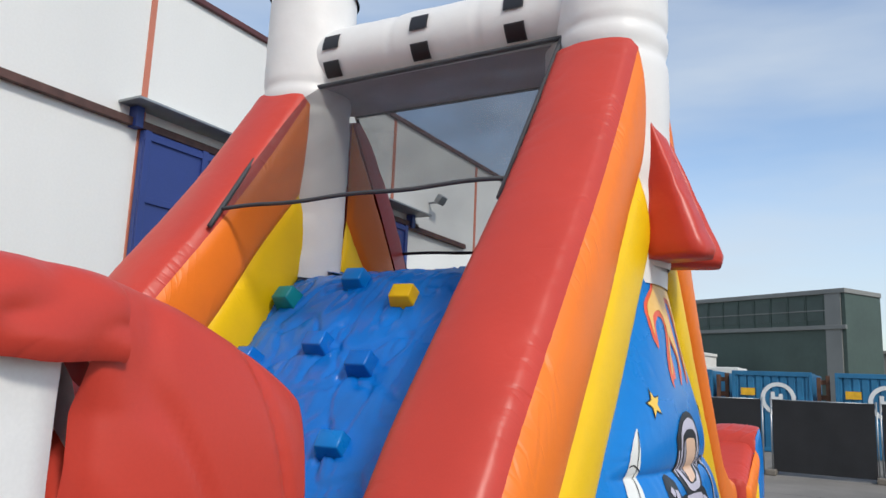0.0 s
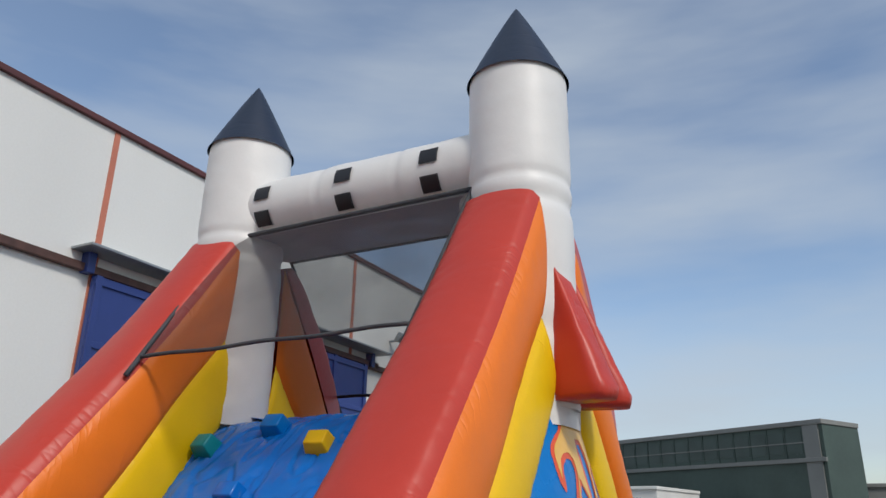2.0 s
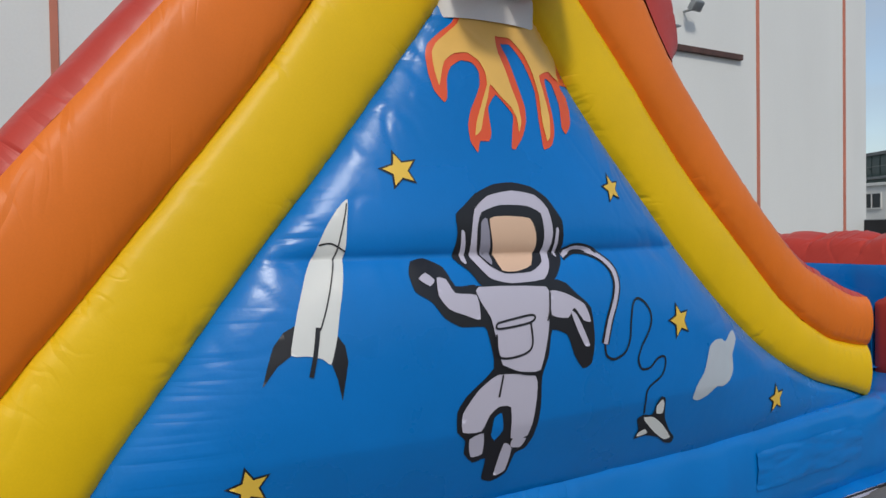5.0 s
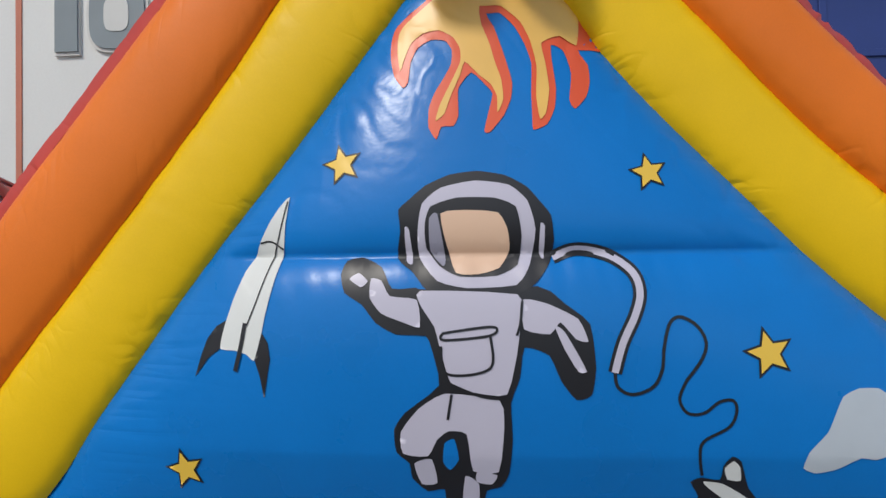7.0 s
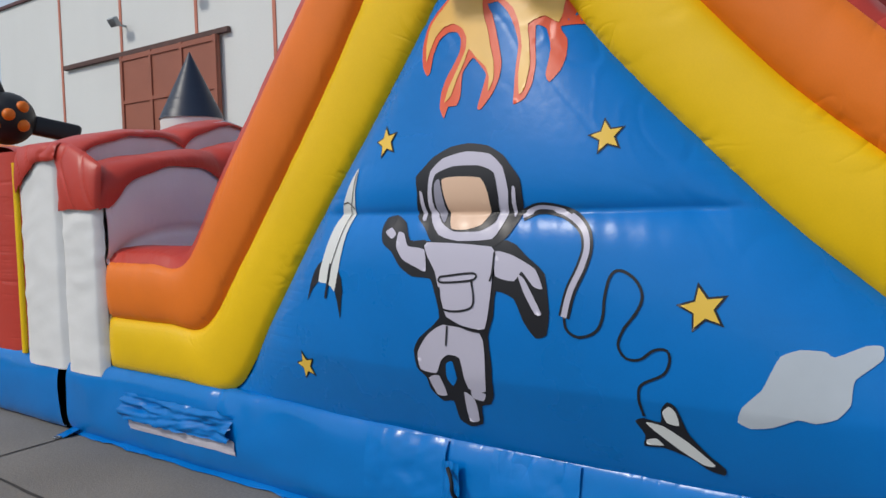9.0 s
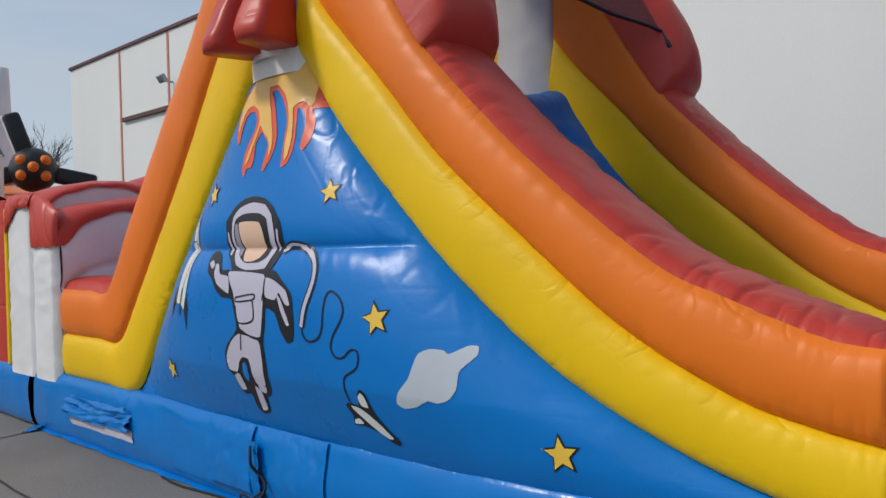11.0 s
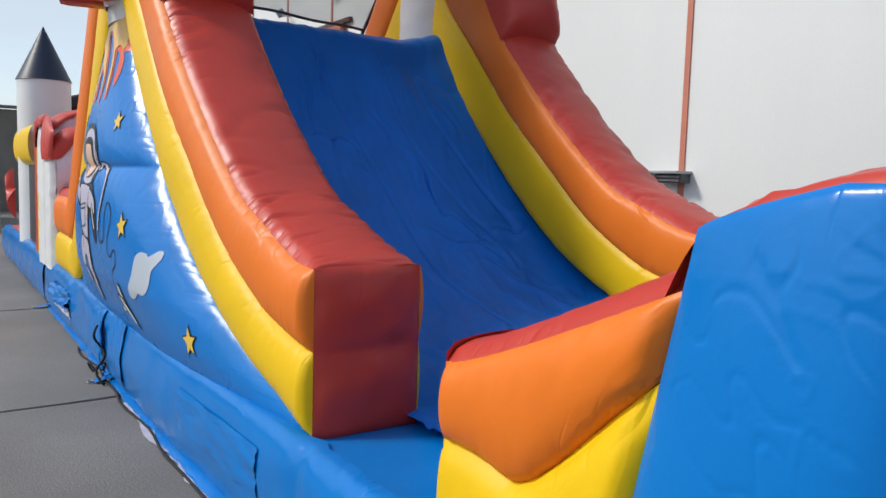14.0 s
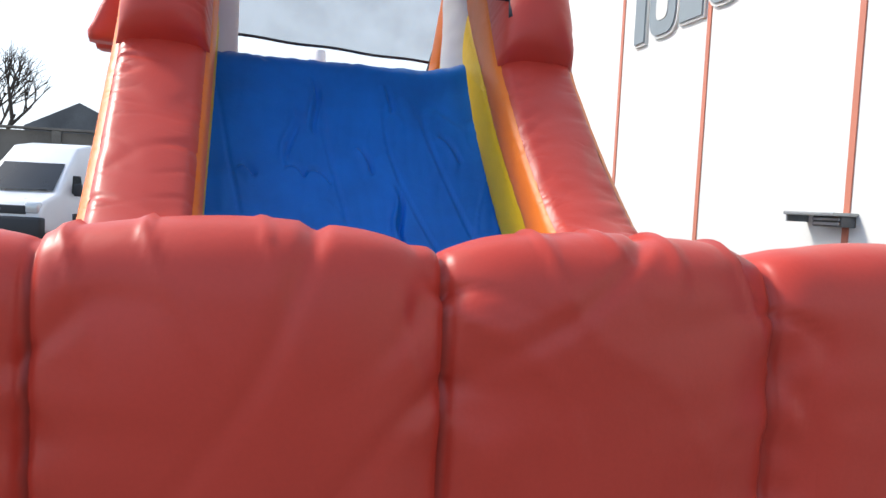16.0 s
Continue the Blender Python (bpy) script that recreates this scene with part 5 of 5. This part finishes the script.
# ---------------------------------------------------------------- flaps, patches and straps on the base
def base_x(y, z):
    v = 0.5 - math.asin(min(1, max(-1, (z - 0.265) / 0.265))) / math.pi
    return base_side((y + 3.48) / 8.74, v, 1)[0]
def flap(y0, y1, z0, z1, off=0.008, crumple=0.006, hang=0.0):
    return sheet(lambda u, v: (base_x(y0 + (y1 - y0) * u, max(0.03, z0 + (z1 - z0) * v)) + off + hang * (1 - v) + crumple * noise.noise((u * 5 + v * 2, v * 4, y0)) - 0.8 * crumple * max(0.0, 1 - abs(noise.noise((u * 6 - v * 3, v * 5, y0 + 3))) / 0.15), y0 + (y1 - y0) * u, z0 + (z1 - z0) * v), 26, 18)
part("vent_flap", flap(-2.72, -1.62, 0.24, 0.40, 0.016, 0.034, 0.03), BASEBLUE, slide, "crumpled blue zip flap")
part("velcro_patch", flap(-2.66, -1.60, 0.17, 0.26, 0.008, 0.004), VELCRO, slide, "pale velcro strip")
part("pocket_flap", flap(-0.60, -0.12, 0.12, 0.50, 0.016, 0.008, 0.02), BASEBLUE, slide, "blue cover flap over the blower sleeve")
part("pocket_flap", flap(-0.13, -0.03, 0.05, 0.42, 0.03, 0.01), BASEBLUE, slide, "narrow blue strap tab")
part("pocket_flap", flap(0.12, 0.54, 0.08, 0.50, 0.014, 0.005), BASEBLUE, slide, "square blue sewn patch")
part("pocket_flap", flap(1.80, 2.86, 0.20, 0.41, 0.010, 0.008), BASEBLUE, slide, "long blue sewn patch")
part("strap", tube([(1.54 + 0.03 * math.sin(i * 0.7), -0.08 + 0.012 * i + 0.02 * math.sin(i), 0.40 - 0.028 * i) for i in range(15)], 0.009), STRAP, slide, "black anchor strap")
part("strap", tube([(1.55 + 0.05 * math.sin(0.35 * i), -0.06 + 0.05 * math.cos(i * 0.5), 0.06 + 0.08 * abs(math.sin(i * 0.4))) for i in range(18)], 0.007), STRAP, slide, "black anchor strap")
# added black cord that draws the thin shadow line at the base's foot
part("shadow_line", tube([(1.50 + 0.05 * noise.noise((i * 0.3, 0, 0)), -1.2 + 0.16 * i, 0.009) for i in range(38)], 0.008), STRAP, slide, "black cord standing in for the shadow line along the base")
part("skirt", sheet(lambda u, v: (1.385 + (0.10 + 0.03 * noise.noise((u * 40, 1, 1))) * v, -3.46 + 8.75 * u, 0.035 * (1 - v) + 0.006 + 0.012 * abs(noise.noise((u * 60, v, 2)))), 220, 3), BASEBLUE, slide, "blue skirt edge lying on the concrete")
part("underlay", sheet(lambda u, v: (1.36 + (0.15 + 0.05 * noise.noise((u * 9, 5, 1)) + 0.012 * noise.noise((u * 50, 2, 1))) * v, 0.6 + 4.2 * u, 0.005 + 0.004 * v), 200, 2), VELCRO, slide, "pale underlay edge below the base")
for y in (-3.42, -0.02):
    part("anchor_tab", sheet(lambda u, v: (1.42 + 0.16 * u, y - 0.05 + 0.10 * v, 0.05 - 0.04 * u + 0.006 * math.sin(v * 3)), 6, 4), BASEBLUE, slide, "blue anchor tab")
    part("anchor_ring", tube([(1.60 + 0.022 * math.cos(a * 0.55), y + 0.022 * math.sin(a * 0.55), 0.012) for a in range(13)], 0.005, 6), STEEL, slide, "steel anchor ring")


# ---------------------------------------------------------------- cross wall at the foot of the climb and the next unit
def cross_wall(parent, y0, y1, lab, HE):
    """A white chambered wall with a scalloped red roof across the course."""
    def rise(x):
        return HE + 0.24 * (1 - min(1.0, abs(x) / 1.47))
    def hump(x):
        return (0.22 if HE < 1.7 else 0.16) * abs(math.sin(math.pi * (x + 1.42) / 0.94)) ** 0.55 * min(1.0, (1.47 - abs(x)) / 0.2)
    def face(u, v, y, d):
        x = -1.42 + 2.84 * u
        z = 0.45 + (rise(x) + hump(x) - 0.45) * v
        ch = abs(math.sin(math.pi * 3 * v)) ** 0.5 if v < 1 else 0
        return (x, y + d * (0.05 * ch + 0.008 * noise.noise((x * 4, z * 6, 2))), z)
    w = part("cross_wall", sheet(lambda u, v: face(u, v, y1, 1), 70, 45), LILAC, parent, lab)
    part("wall_face", sheet(lambda u, v: face(u, v, y0, -1), 70, 45), WHITE, w)
    def seam(y):
        return HE if HE < 1.7 else 1.74 + 0.21 * min(1.0, max(0.0, (y - y0) / 0.36))
    def endf(u, v, s):
        y = y0 + (y1 - y0) * u
        return (s * (1.42 + 0.07 * pillow(u, 0.18) + 0.010 * noise.noise((y * 5, v * 14, 3))), y, 0.46 + (seam(y) + 0.02 - 0.46) * v)
    for s in (1, -1):
        part("wall_end", sheet(lambda u, v: endf(u, v, s), 16, 40), WHITE, w, "white wrinkled wall end")
    def roof(u, v):
        x = 1.47 - 2.94 * u
        a = math.pi * v
        yc, hw = (y0 + y1) / 2, (y1 - y0) / 2 + 0.05
        e = 0.55 + 0.45 * min(1.0, min(u, 1 - u) / 0.05) ** 0.5
        top = rise(x) + (0.27 if HE < 1.7 else 0.11) + (0.1 if HE < 1.7 else 0.45) * hump(x) + 0.02 * noise.noise((x * 3, 1, y0))
        lowz = rise(x) - 0.04 + hump(x) * 0.97
        return (x, yc + hw * math.cos(a) * (0.9 + 0.1 * e), lowz + (top - lowz) * math.sin(a) ** 0.7 * e + 0.012 * noise.noise((x * 7, v * 4, 6)))
    part("roof_roll", sheet(roof, 90, 24), RED, w, "red scalloped vinyl roof roll")
    first = HE < 1.7
    def roof_end(u, v):
        y = y0 - (0.015 if first else 0.05) + (y1 - y0 + (0.055 if first else 0.095)) * u
        top = (2.075 - 0.19 * u ** 1.3 if first else 2.075) + 0.02 * pillow(u, 0.5)
        bot = seam(y) - (0.03 if first else 0.0) + 0.015 * noise.noise((y * 7, HE, 2))
        z = bot + (top - bot) * v
        fold = -0.012 * max(0.0, 1 - abs(noise.noise((y * 5 + z * 2, z * 3, HE))) / 0.12)
        # the two pillows press together above the white ends
        meet = min(1.0, max(0.0, (z - 1.88) / 0.10)) if first else 1.0
        flat = meet if (u < 0.5) == first else 0.0
        puff = pillow(u, 0.4) * (1 - flat) + flat * (0.86 + 0.14 * pillow(u, 0.4))
        return (1.44 + 0.075 * puff * pillow(0.15 + 0.85 * v, 0.5) + 0.02 * (1 - v) + fold, y, z)
    part("roof_end", sheet(roof_end, 40, 40), RED, w, "red roof end")
    return w


cross_wall(slide, -3.45, -2.99, "white and lilac cross wall with a red roof", 1.63)
course = thing("inflatable_obstacle_unit", "red, white and yellow inflatable obstacle unit with rocket columns", "inflatable", at=(0, -6, 0))
cross_wall(course, -4.05, -3.468, "white cross wall with a red roof", 1.94)
def base2(u, v, side):
    y = -9.0 + 5.42 * u
    a = math.pi * (0.5 - v)
    return (side * (1.38 + 0.12 * max(0.0, math.cos(a)) ** 0.6 + 0.012 * noise.noise((y * 4, a, 1))), y, max(0.0, 0.27 + 0.27 * math.sin(a)))
for s in (1, -1):
    part("base_cushion", sheet(lambda u, v: base2(u, v, s), 80, 14), BASEBLUE, course, "bright blue base cushion")
part("base_end", sheet(lambda u, v: (-1.4 + 2.8 * u, -3.58 + 0.08 * math.sin(math.pi * v), 0.54 * (1 - v)), 20, 8), BASEBLUE, course)
part("base_deck", sheet(lambda u, v: (-1.4 + 2.8 * u, -9.0 + 5.42 * v, 0.53), 4, 4), RED, course)
for s in (1, -1):
    pil = part("gate_pillar", sheet(lambda u, v: (s * 1.20 + 0.25 * math.copysign(abs(math.cos(2 * math.pi * v)) ** 0.5, math.cos(2 * math.pi * v)), -4.45 + 0.34 * math.copysign(abs(math.sin(2 * math.pi * v)) ** 0.5, math.sin(2 * math.pi * v)) + 0.01 * noise.noise((u * 9, v * 6, s)), 0.5 + 1.56 * u), 40, 32, wrap=True), RED, course, "red inflated gate pillar")
    part("piping", sheet(lambda u, v: (s * 1.455 + 0.02 * math.cos(2 * math.pi * v), -4.12 + 0.03 * math.sin(2 * math.pi * v), 0.52 + 1.45 * u), 20, 10, wrap=True), YELLOW, pil, "yellow edge roll")
    part("side_arch", sheet(lambda u, v: (s * (1.40 + 0.10 * pillow(v)), -6.6 + 1.85 * u, 1.55 + 0.50 * v), 24, 12), YELLOW, course, "yellow inflated side beam")
    part("side_net", sheet(lambda u, v: (s * 1.38, -6.6 + 1.85 * u, 0.55 + 1.0 * v), 8, 6), BLACKPVC, course, "dark side net")
    cx, cy, cz = (1.15, -6.15, 2.72) if s > 0 else (-1.0, -5.3, 2.60)
    tw = part("rocket_column", sheet(lambda u, v: (cx + 0.335 * math.cos(2 * math.pi * v), cy + 0.335 * math.sin(2 * math.pi * v), 0.5 + (cz - 0.5) * u), 10, 36, wrap=True), WHITE, course, "white rocket column")
    part("nose_cone", sheet(lambda u, v: (cx + (0.345 * (1 - u) + 0.004) * math.cos(2 * math.pi * v), cy + (0.345 * (1 - u) + 0.004) * math.sin(2 * math.pi * v), cz - 0.02 + 0.74 * u), 14, 36, wrap=True), NAVY, tw, "dark navy cone tip")
part("roof_beam", sheet(lambda u, v: (-1.42 + 2.84 * u, -4.45 + 0.36 * math.cos(math.pi * v), 1.95 + 0.16 * math.sin(math.pi * v) + 0.02 * noise.noise((u * 9, v, 1))), 40, 14), RED, course, "red inflated gate beam")
part("red_wing", sheet(lambda u, v: (1.45 + 0.12 * math.sin(math.pi * v), -6.95 - 0.32 * u, 0.75 + 0.75 * u * (1 - v) + 0.45 * v), 8, 10), RED, course, "red side wing")

plane = thing("inflatable_propeller_unit", "inflatable with a black ball hub and propeller blades behind the slide", "inflatable", at=(0, -7.5, 0))
part("body", sheet(lambda u, v: (0.05 + 0.95 * math.cos(2 * math.pi * v), -8.5 + 1.2 * math.sin(2 * math.pi * v) , 0.0 + 2.35 * u + 0.12 * math.sin(math.pi * u)), 24, 40, wrap=True), ORANGE, plane, "orange inflated body")
part("body_top", sheet(lambda u, v: (0.05 + 0.95 * (1 - u) * math.cos(2 * math.pi * v), -8.5 + 1.2 * (1 - u) * math.sin(2 * math.pi * v), 2.35 + 0.22 * u), 8, 40, wrap=True), ORANGE, plane)
bm = bmesh.new()
bmesh.ops.create_uvsphere(bm, u_segments=28, v_segments=18, radius=0.30, matrix=pose(0.07, -7.25, 2.68))
hub = part("hub", bm, BLACKPVC, plane, "black ball hub")
dirv = Vector((0.35, 0.93, 0.05)).normalized()
rt = dirv.cross(Vector((0, 0, 1))).normalized()
up = rt.cross(dirv)
for kx, kz in ((0, 0), (-0.62, 0.42), (0.62, 0.42), (-0.62, -0.48), (0.62, -0.45)):
    d = (dirv + rt * kx + up * kz).normalized()
    bm = bmesh.new()
    bmesh.ops.create_uvsphere(bm, u_segments=14, v_segments=10, radius=0.07, matrix=Matrix.Translation(Vector((0.07, -7.25, 2.68)) + d * 0.29))
    part("knob", bm, ORANGE, hub, "orange ball knob")
for ang, ln in ((72, 0.80), (-14, 1.05), (192, 0.8)):
    a = radians(ang)
    bm = box(0.22, ln, -0.08, 0.08, -0.11, 0.11, 0.05, seg=3)
    m = Matrix((rt, -dirv, up)).transposed().to_4x4()
    bmesh.ops.transform(bm, matrix=Matrix.Translation((0.07, -7.3, 2.68)) @ m @ pose(0, 0, 0, 0, -ang, 0), verts=bm.verts)
    bl = part("blade", bm, BLACKPVC, plane, "black padded propeller blade")
    bm = box(0.20, ln + 0.01, 0.05, 0.13, -0.125, 0.02, 0.03, seg=3)
    bmesh.ops.transform(bm, matrix=Matrix.Translation((0.07, -7.3, 2.68)) @ m @ pose(0, 0, 0, 0, -ang, 0), verts=bm.verts)
    part("blade_back", bm, WHITE, bl, "white blade back")
mouse = thing("inflatable_tail_fin", "tall pale grey inflated fin of a far inflatable", "inflatable", at=(-0.6, -11, 0))
part("fin", sheet(lambda u, v: (-0.75 + (0.50 * (1 - u) + 0.14) * math.cos(2 * math.pi * v) + 0.30 * (1 - u), -11.0 + 0.3 * math.sin(2 * math.pi * v), 0.0 + 4.8 * u), 20, 24, wrap=True), LILAC, mouse)


# ---------------------------------------------------------------- slab joints of the yard
def crack(p, q, w, seed):
    n = max(4, int((Vector(q) - Vector(p)).length / 0.25))
    d = (Vector(q) - Vector(p)).normalized()
    side = Vector((-d.y, d.x))
    bm = bmesh.new()
    prev = None
    for i in range(n + 1):
        c = Vector(p) + (Vector(q) - Vector(p)) * i / n + side * 0.03 * noise.noise((i * 0.35, seed, 0))
        ww = w * (0.7 + 0.8 * abs(noise.noise((i * 0.6, seed, 4))))
        a, b = c + side * ww, c - side * ww
        cur = (bm.verts.new((a.x, a.y, 0.004)), bm.verts.new((b.x, b.y, 0.004)))
        if prev:
            bm.faces.new((prev[0], prev[1], cur[1], cur[0]))
        prev = cur
    part("slab_joint", bm, JOINT, ground, "dark filled slab joint", False)
for k, (p, q, w) in enumerate((((2.62, 12), (1.62, -23.8), 0.013), ((1.3, 0.38), (9, 0.85), 0.014), ((2.4, -1.42), (9, -1.2), 0.010), ((1.45, -3.40), (9, -2.95), 0.012),
                               ((1.5, -7.4), (9, -7.0), 0.012), ((2.3, 4.3), (9, 4.6), 0.012), ((5.9, 14), (5.3, -23.8), 0.016), ((-5.5, 8.2), (9, 8.6), 0.012), ((1.7, -11.5), (9, -11.2), 0.012), ((9.2, 14), (8.8, -23), 0.014), ((-5.6, 12.2), (12, 12.6), 0.012))):
    crack(p, q, w, k)


# ---------------------------------------------------------------- vehicles and ladder
def wheel(parent, x, y, r, w=0.2):
    t = part("wheel", cyl((x - w / 2, y, r), (x + w / 2, y, r), r, n=28), RUBBER, parent, "black tyre")
    for s in (-1, 1):
        part("rim", cyl((x + s * (w / 2 - 0.01), y, r), (x + s * (w / 2 + 0.012), y, r), r * 0.62, n=20), ALU, t, "grey rim")


def hull(profile, x0, x1, tuck, bevel=0.05):
    """A body from a side outline in y, z, tucked in at the roof."""
    bm = bmesh.new()
    zmax = max(p[1] for p in profile)
    zb = tuck[0]
    cols = []
    for s in (0, 1):
        vs = []
        for y, z in profile:
            k = max(0.0, (z - zb) / (zmax - zb)) * tuck[1]
            vs.append(bm.verts.new(((x0 + k) if s == 0 else (x1 - k), y, z)))
        cols.append(vs)
    n = len(profile)
    bm.faces.new(cols[0]); bm.faces.new(cols[1])
    for i in range(n):
        bm.faces.new((cols[0][i], cols[0][(i + 1) % n], cols[1][(i + 1) % n], cols[1][i]))
    bmesh.ops.recalc_face_normals(bm, faces=bm.faces)
    bmesh.ops.bevel(bm, geom=bm.edges[:], offset=bevel, segments=3, affect="EDGES", profile=0.6)
    return bm


car = thing("car", "silver compact people carrier parked tail towards the camera", "car", at=(2.05, -19, 0))
Y0 = -16.35   # tail
part("body", hull([(Y0 - 0.02, 0.30), (Y0 + 0.03, 0.62), (Y0 + 0.01, 0.86), (Y0 - 0.05, 1.02), (Y0 - 0.17, 1.34), (Y0 - 0.28, 1.56), (Y0 - 0.46, 1.68), (Y0 - 0.9, 1.735), (Y0 - 1.9, 1.74), (Y0 - 2.8, 1.50), (Y0 - 3.5, 1.08), (Y0 - 4.2, 0.85), (Y0 - 4.3, 0.32)], 1.17, 2.95, (0.98, 0.22), 0.08), CARPAINT, car, "silver body")
part("rear_window", sheet(lambda u, v: (1.36 + 1.38 * u + (0.05 - 0.10 * u) * v, Y0 - 0.055 - 0.19 * v + 0.03 - 0.02 * abs(2 * u - 1) ** 2, 1.07 + 0.46 * v), 12, 6), PANE, car, "dark rear window")
part("bumper", box(1.15, 2.95, Y0 - 0.15, Y0 + 0.10, 0.36, 0.62, 0.06), CARPAINT, car, "silver bumper")
part("bumper_strip", box(1.20, 2.90, Y0 + 0.08, Y0 + 0.115, 0.50, 0.56, 0.01), PLASTIC, car, "dark bumper strip", False)
part("plate", box(1.78, 2.32, Y0 + 0.02, Y0 + 0.035, 0.72, 0.84, 0.004), PLASTER, car, "pale number plate with dark bars", False)
part("plate_bars", box(1.84, 2.26, Y0 + 0.034, Y0 + 0.039, 0.755, 0.805), INK, car, "", False)
for x in (1.17, 2.73):
    part("tail_lamp", box(x, x + 0.20, Y0 - 0.12, Y0 + 0.045, 0.78, 1.14, 0.03), TAILRED, car, "red tail lamp")
for x in (1.04, 2.93):
    part("mirror", box(x, x + 0.13, Y0 - 2.75, Y0 - 2.62, 1.0, 1.14, 0.03), PLASTIC, car)
for x in (1.30, 2.80):
    for y in (Y0 - 0.75, Y0 - 3.45):
        wheel(car, x, y, 0.31)
part("underside", box(1.3, 2.8, Y0 - 4.1, Y0 - 0.1, 0.18, 0.36, 0.03), PLASTIC, car)

van = thing("van", "white high-roof panel van parked nose towards the camera", "van", at=(5.6, -16, 0))
van.rotation_euler[2] = radians(-13)
V0 = -13.1  # nose
part("body", hull([(V0, 0.42), (V0 - 0.02, 0.95), (V0 - 0.22, 1.18), (V0 - 0.95, 1.36), (V0 - 1.72, 2.12), (V0 - 2.25, 2.55), (V0 - 3.0, 2.66), (V0 - 6.1, 2.64), (V0 - 6.3, 2.3), (V0 - 6.35, 0.42)], 4.62, 6.62, (1.1, 0.16), 0.09), VANPAINT, van, "white body")
part("windscreen", sheet(lambda u, v: (4.80 + 1.64 * u + (0.06 - 0.12 * u) * v, V0 - 0.98 - 0.74 * v + 0.035 + 0.05 * (1 - abs(2 * u - 1) ** 2), 1.42 + 0.68 * v), 14, 6), PANE, van, "dark windscreen")
part("side_window", sheet(lambda u, v: (4.635 + 0.085 * v - 0.004, V0 - 1.55 - 0.62 * u - 0.25 * v * (1 - u), 1.36 + 0.62 * v), 6, 4), PANE, van, "dark cab window")
part("bumper", box(4.58, 6.66, V0 - 0.2, V0 + 0.08, 0.34, 0.80, 0.06), PLASTIC, van, "dark grey bumper")
part("grille", box(4.95, 6.29, V0 - 0.06, V0 + 0.025, 0.86, 1.06, 0.02), PLASTIC, van, "dark grille")
for x in (4.66, 6.26):
    part("headlamp", box(x, x + 0.32, V0 - 0.28, V0 + 0.02, 0.88, 1.14, 0.05), LAMP, van, "clear headlamp")
part("side_strip", box(4.60, 4.64, V0 - 6.0, V0 - 1.6, 0.62, 0.86, 0.01), PLASTIC, van, "dark rubbing strip", False)
part("side_strip", box(6.60, 6.64, V0 - 6.0, V0 - 1.6, 0.62, 0.86, 0.01), PLASTIC, van, "dark rubbing strip", False)
for y in (V0 - 2.6, V0 - 4.2):
    part("door_seam", box(4.612, 4.622, y - 0.008, y + 0.008, 0.5, 1.3), PLASTIC, van, "", False)
part("mirror", box(4.40, 4.60, V0 - 1.66, V0 - 1.54, 1.30, 1.62, 0.04), PLASTIC, van, "black mirror")
part("wiper", tube([(4.95, V0 - 0.93, 1.435), (5.5, V0 - 0.95, 1.44)], 0.012), PLASTIC, van)
part("wiper", tube([(5.7, V0 - 0.93, 1.435), (6.25, V0 - 0.95, 1.44)], 0.012), PLASTIC, van)
part("badge", cyl((5.62, V0 - 0.02, 0.97), (5.62, V0 + 0.04, 0.97), 0.10, n=20), ALU, van, "plain round badge")
part("marker", box(5.60, 5.66, V0 - 2.26, V0 - 2.20, 2.36, 2.42), PLASTIC, van, "", False)
for x in (4.76, 6.48):
    for y in (V0 - 1.0, V0 - 5.0):
        wheel(van, x, y, 0.34, 0.24)
part("underside", box(4.8, 6.4, V0 - 6.2, V0 - 0.1, 0.22, 0.44, 0.03), PLASTIC, van)

ladder = thing("stepladder", "pale aluminium stepladder standing open on the concrete", "ladder", at=(1.45, -14.1, 0))
for ya, yb in ((-14.05, -14.35), (-14.95, -14.45)):
    for s in (-1, 1):
        part("rail", tube([(1.46 + s * 0.28, ya, 0.0), (1.46 + s * 0.20, yb, 2.5)], 0.026, 8), ALU, ladder, "aluminium rail")
    for k in range(8):
        z = 0.28 + 0.29 * k
        f = z / 2.5
        w = 0.27 - 0.08 * f
        part("rung", box(1.46 - w, 1.46 + w, ya + (yb - ya) * f - 0.03, ya + (yb - ya) * f + 0.03, z - 0.015, z + 0.015, 0.004), ALU, ladder, "", False)
part("top_plate", box(1.24, 1.68, -14.5, -14.3, 2.48, 2.52, 0.01), ALU, ladder)
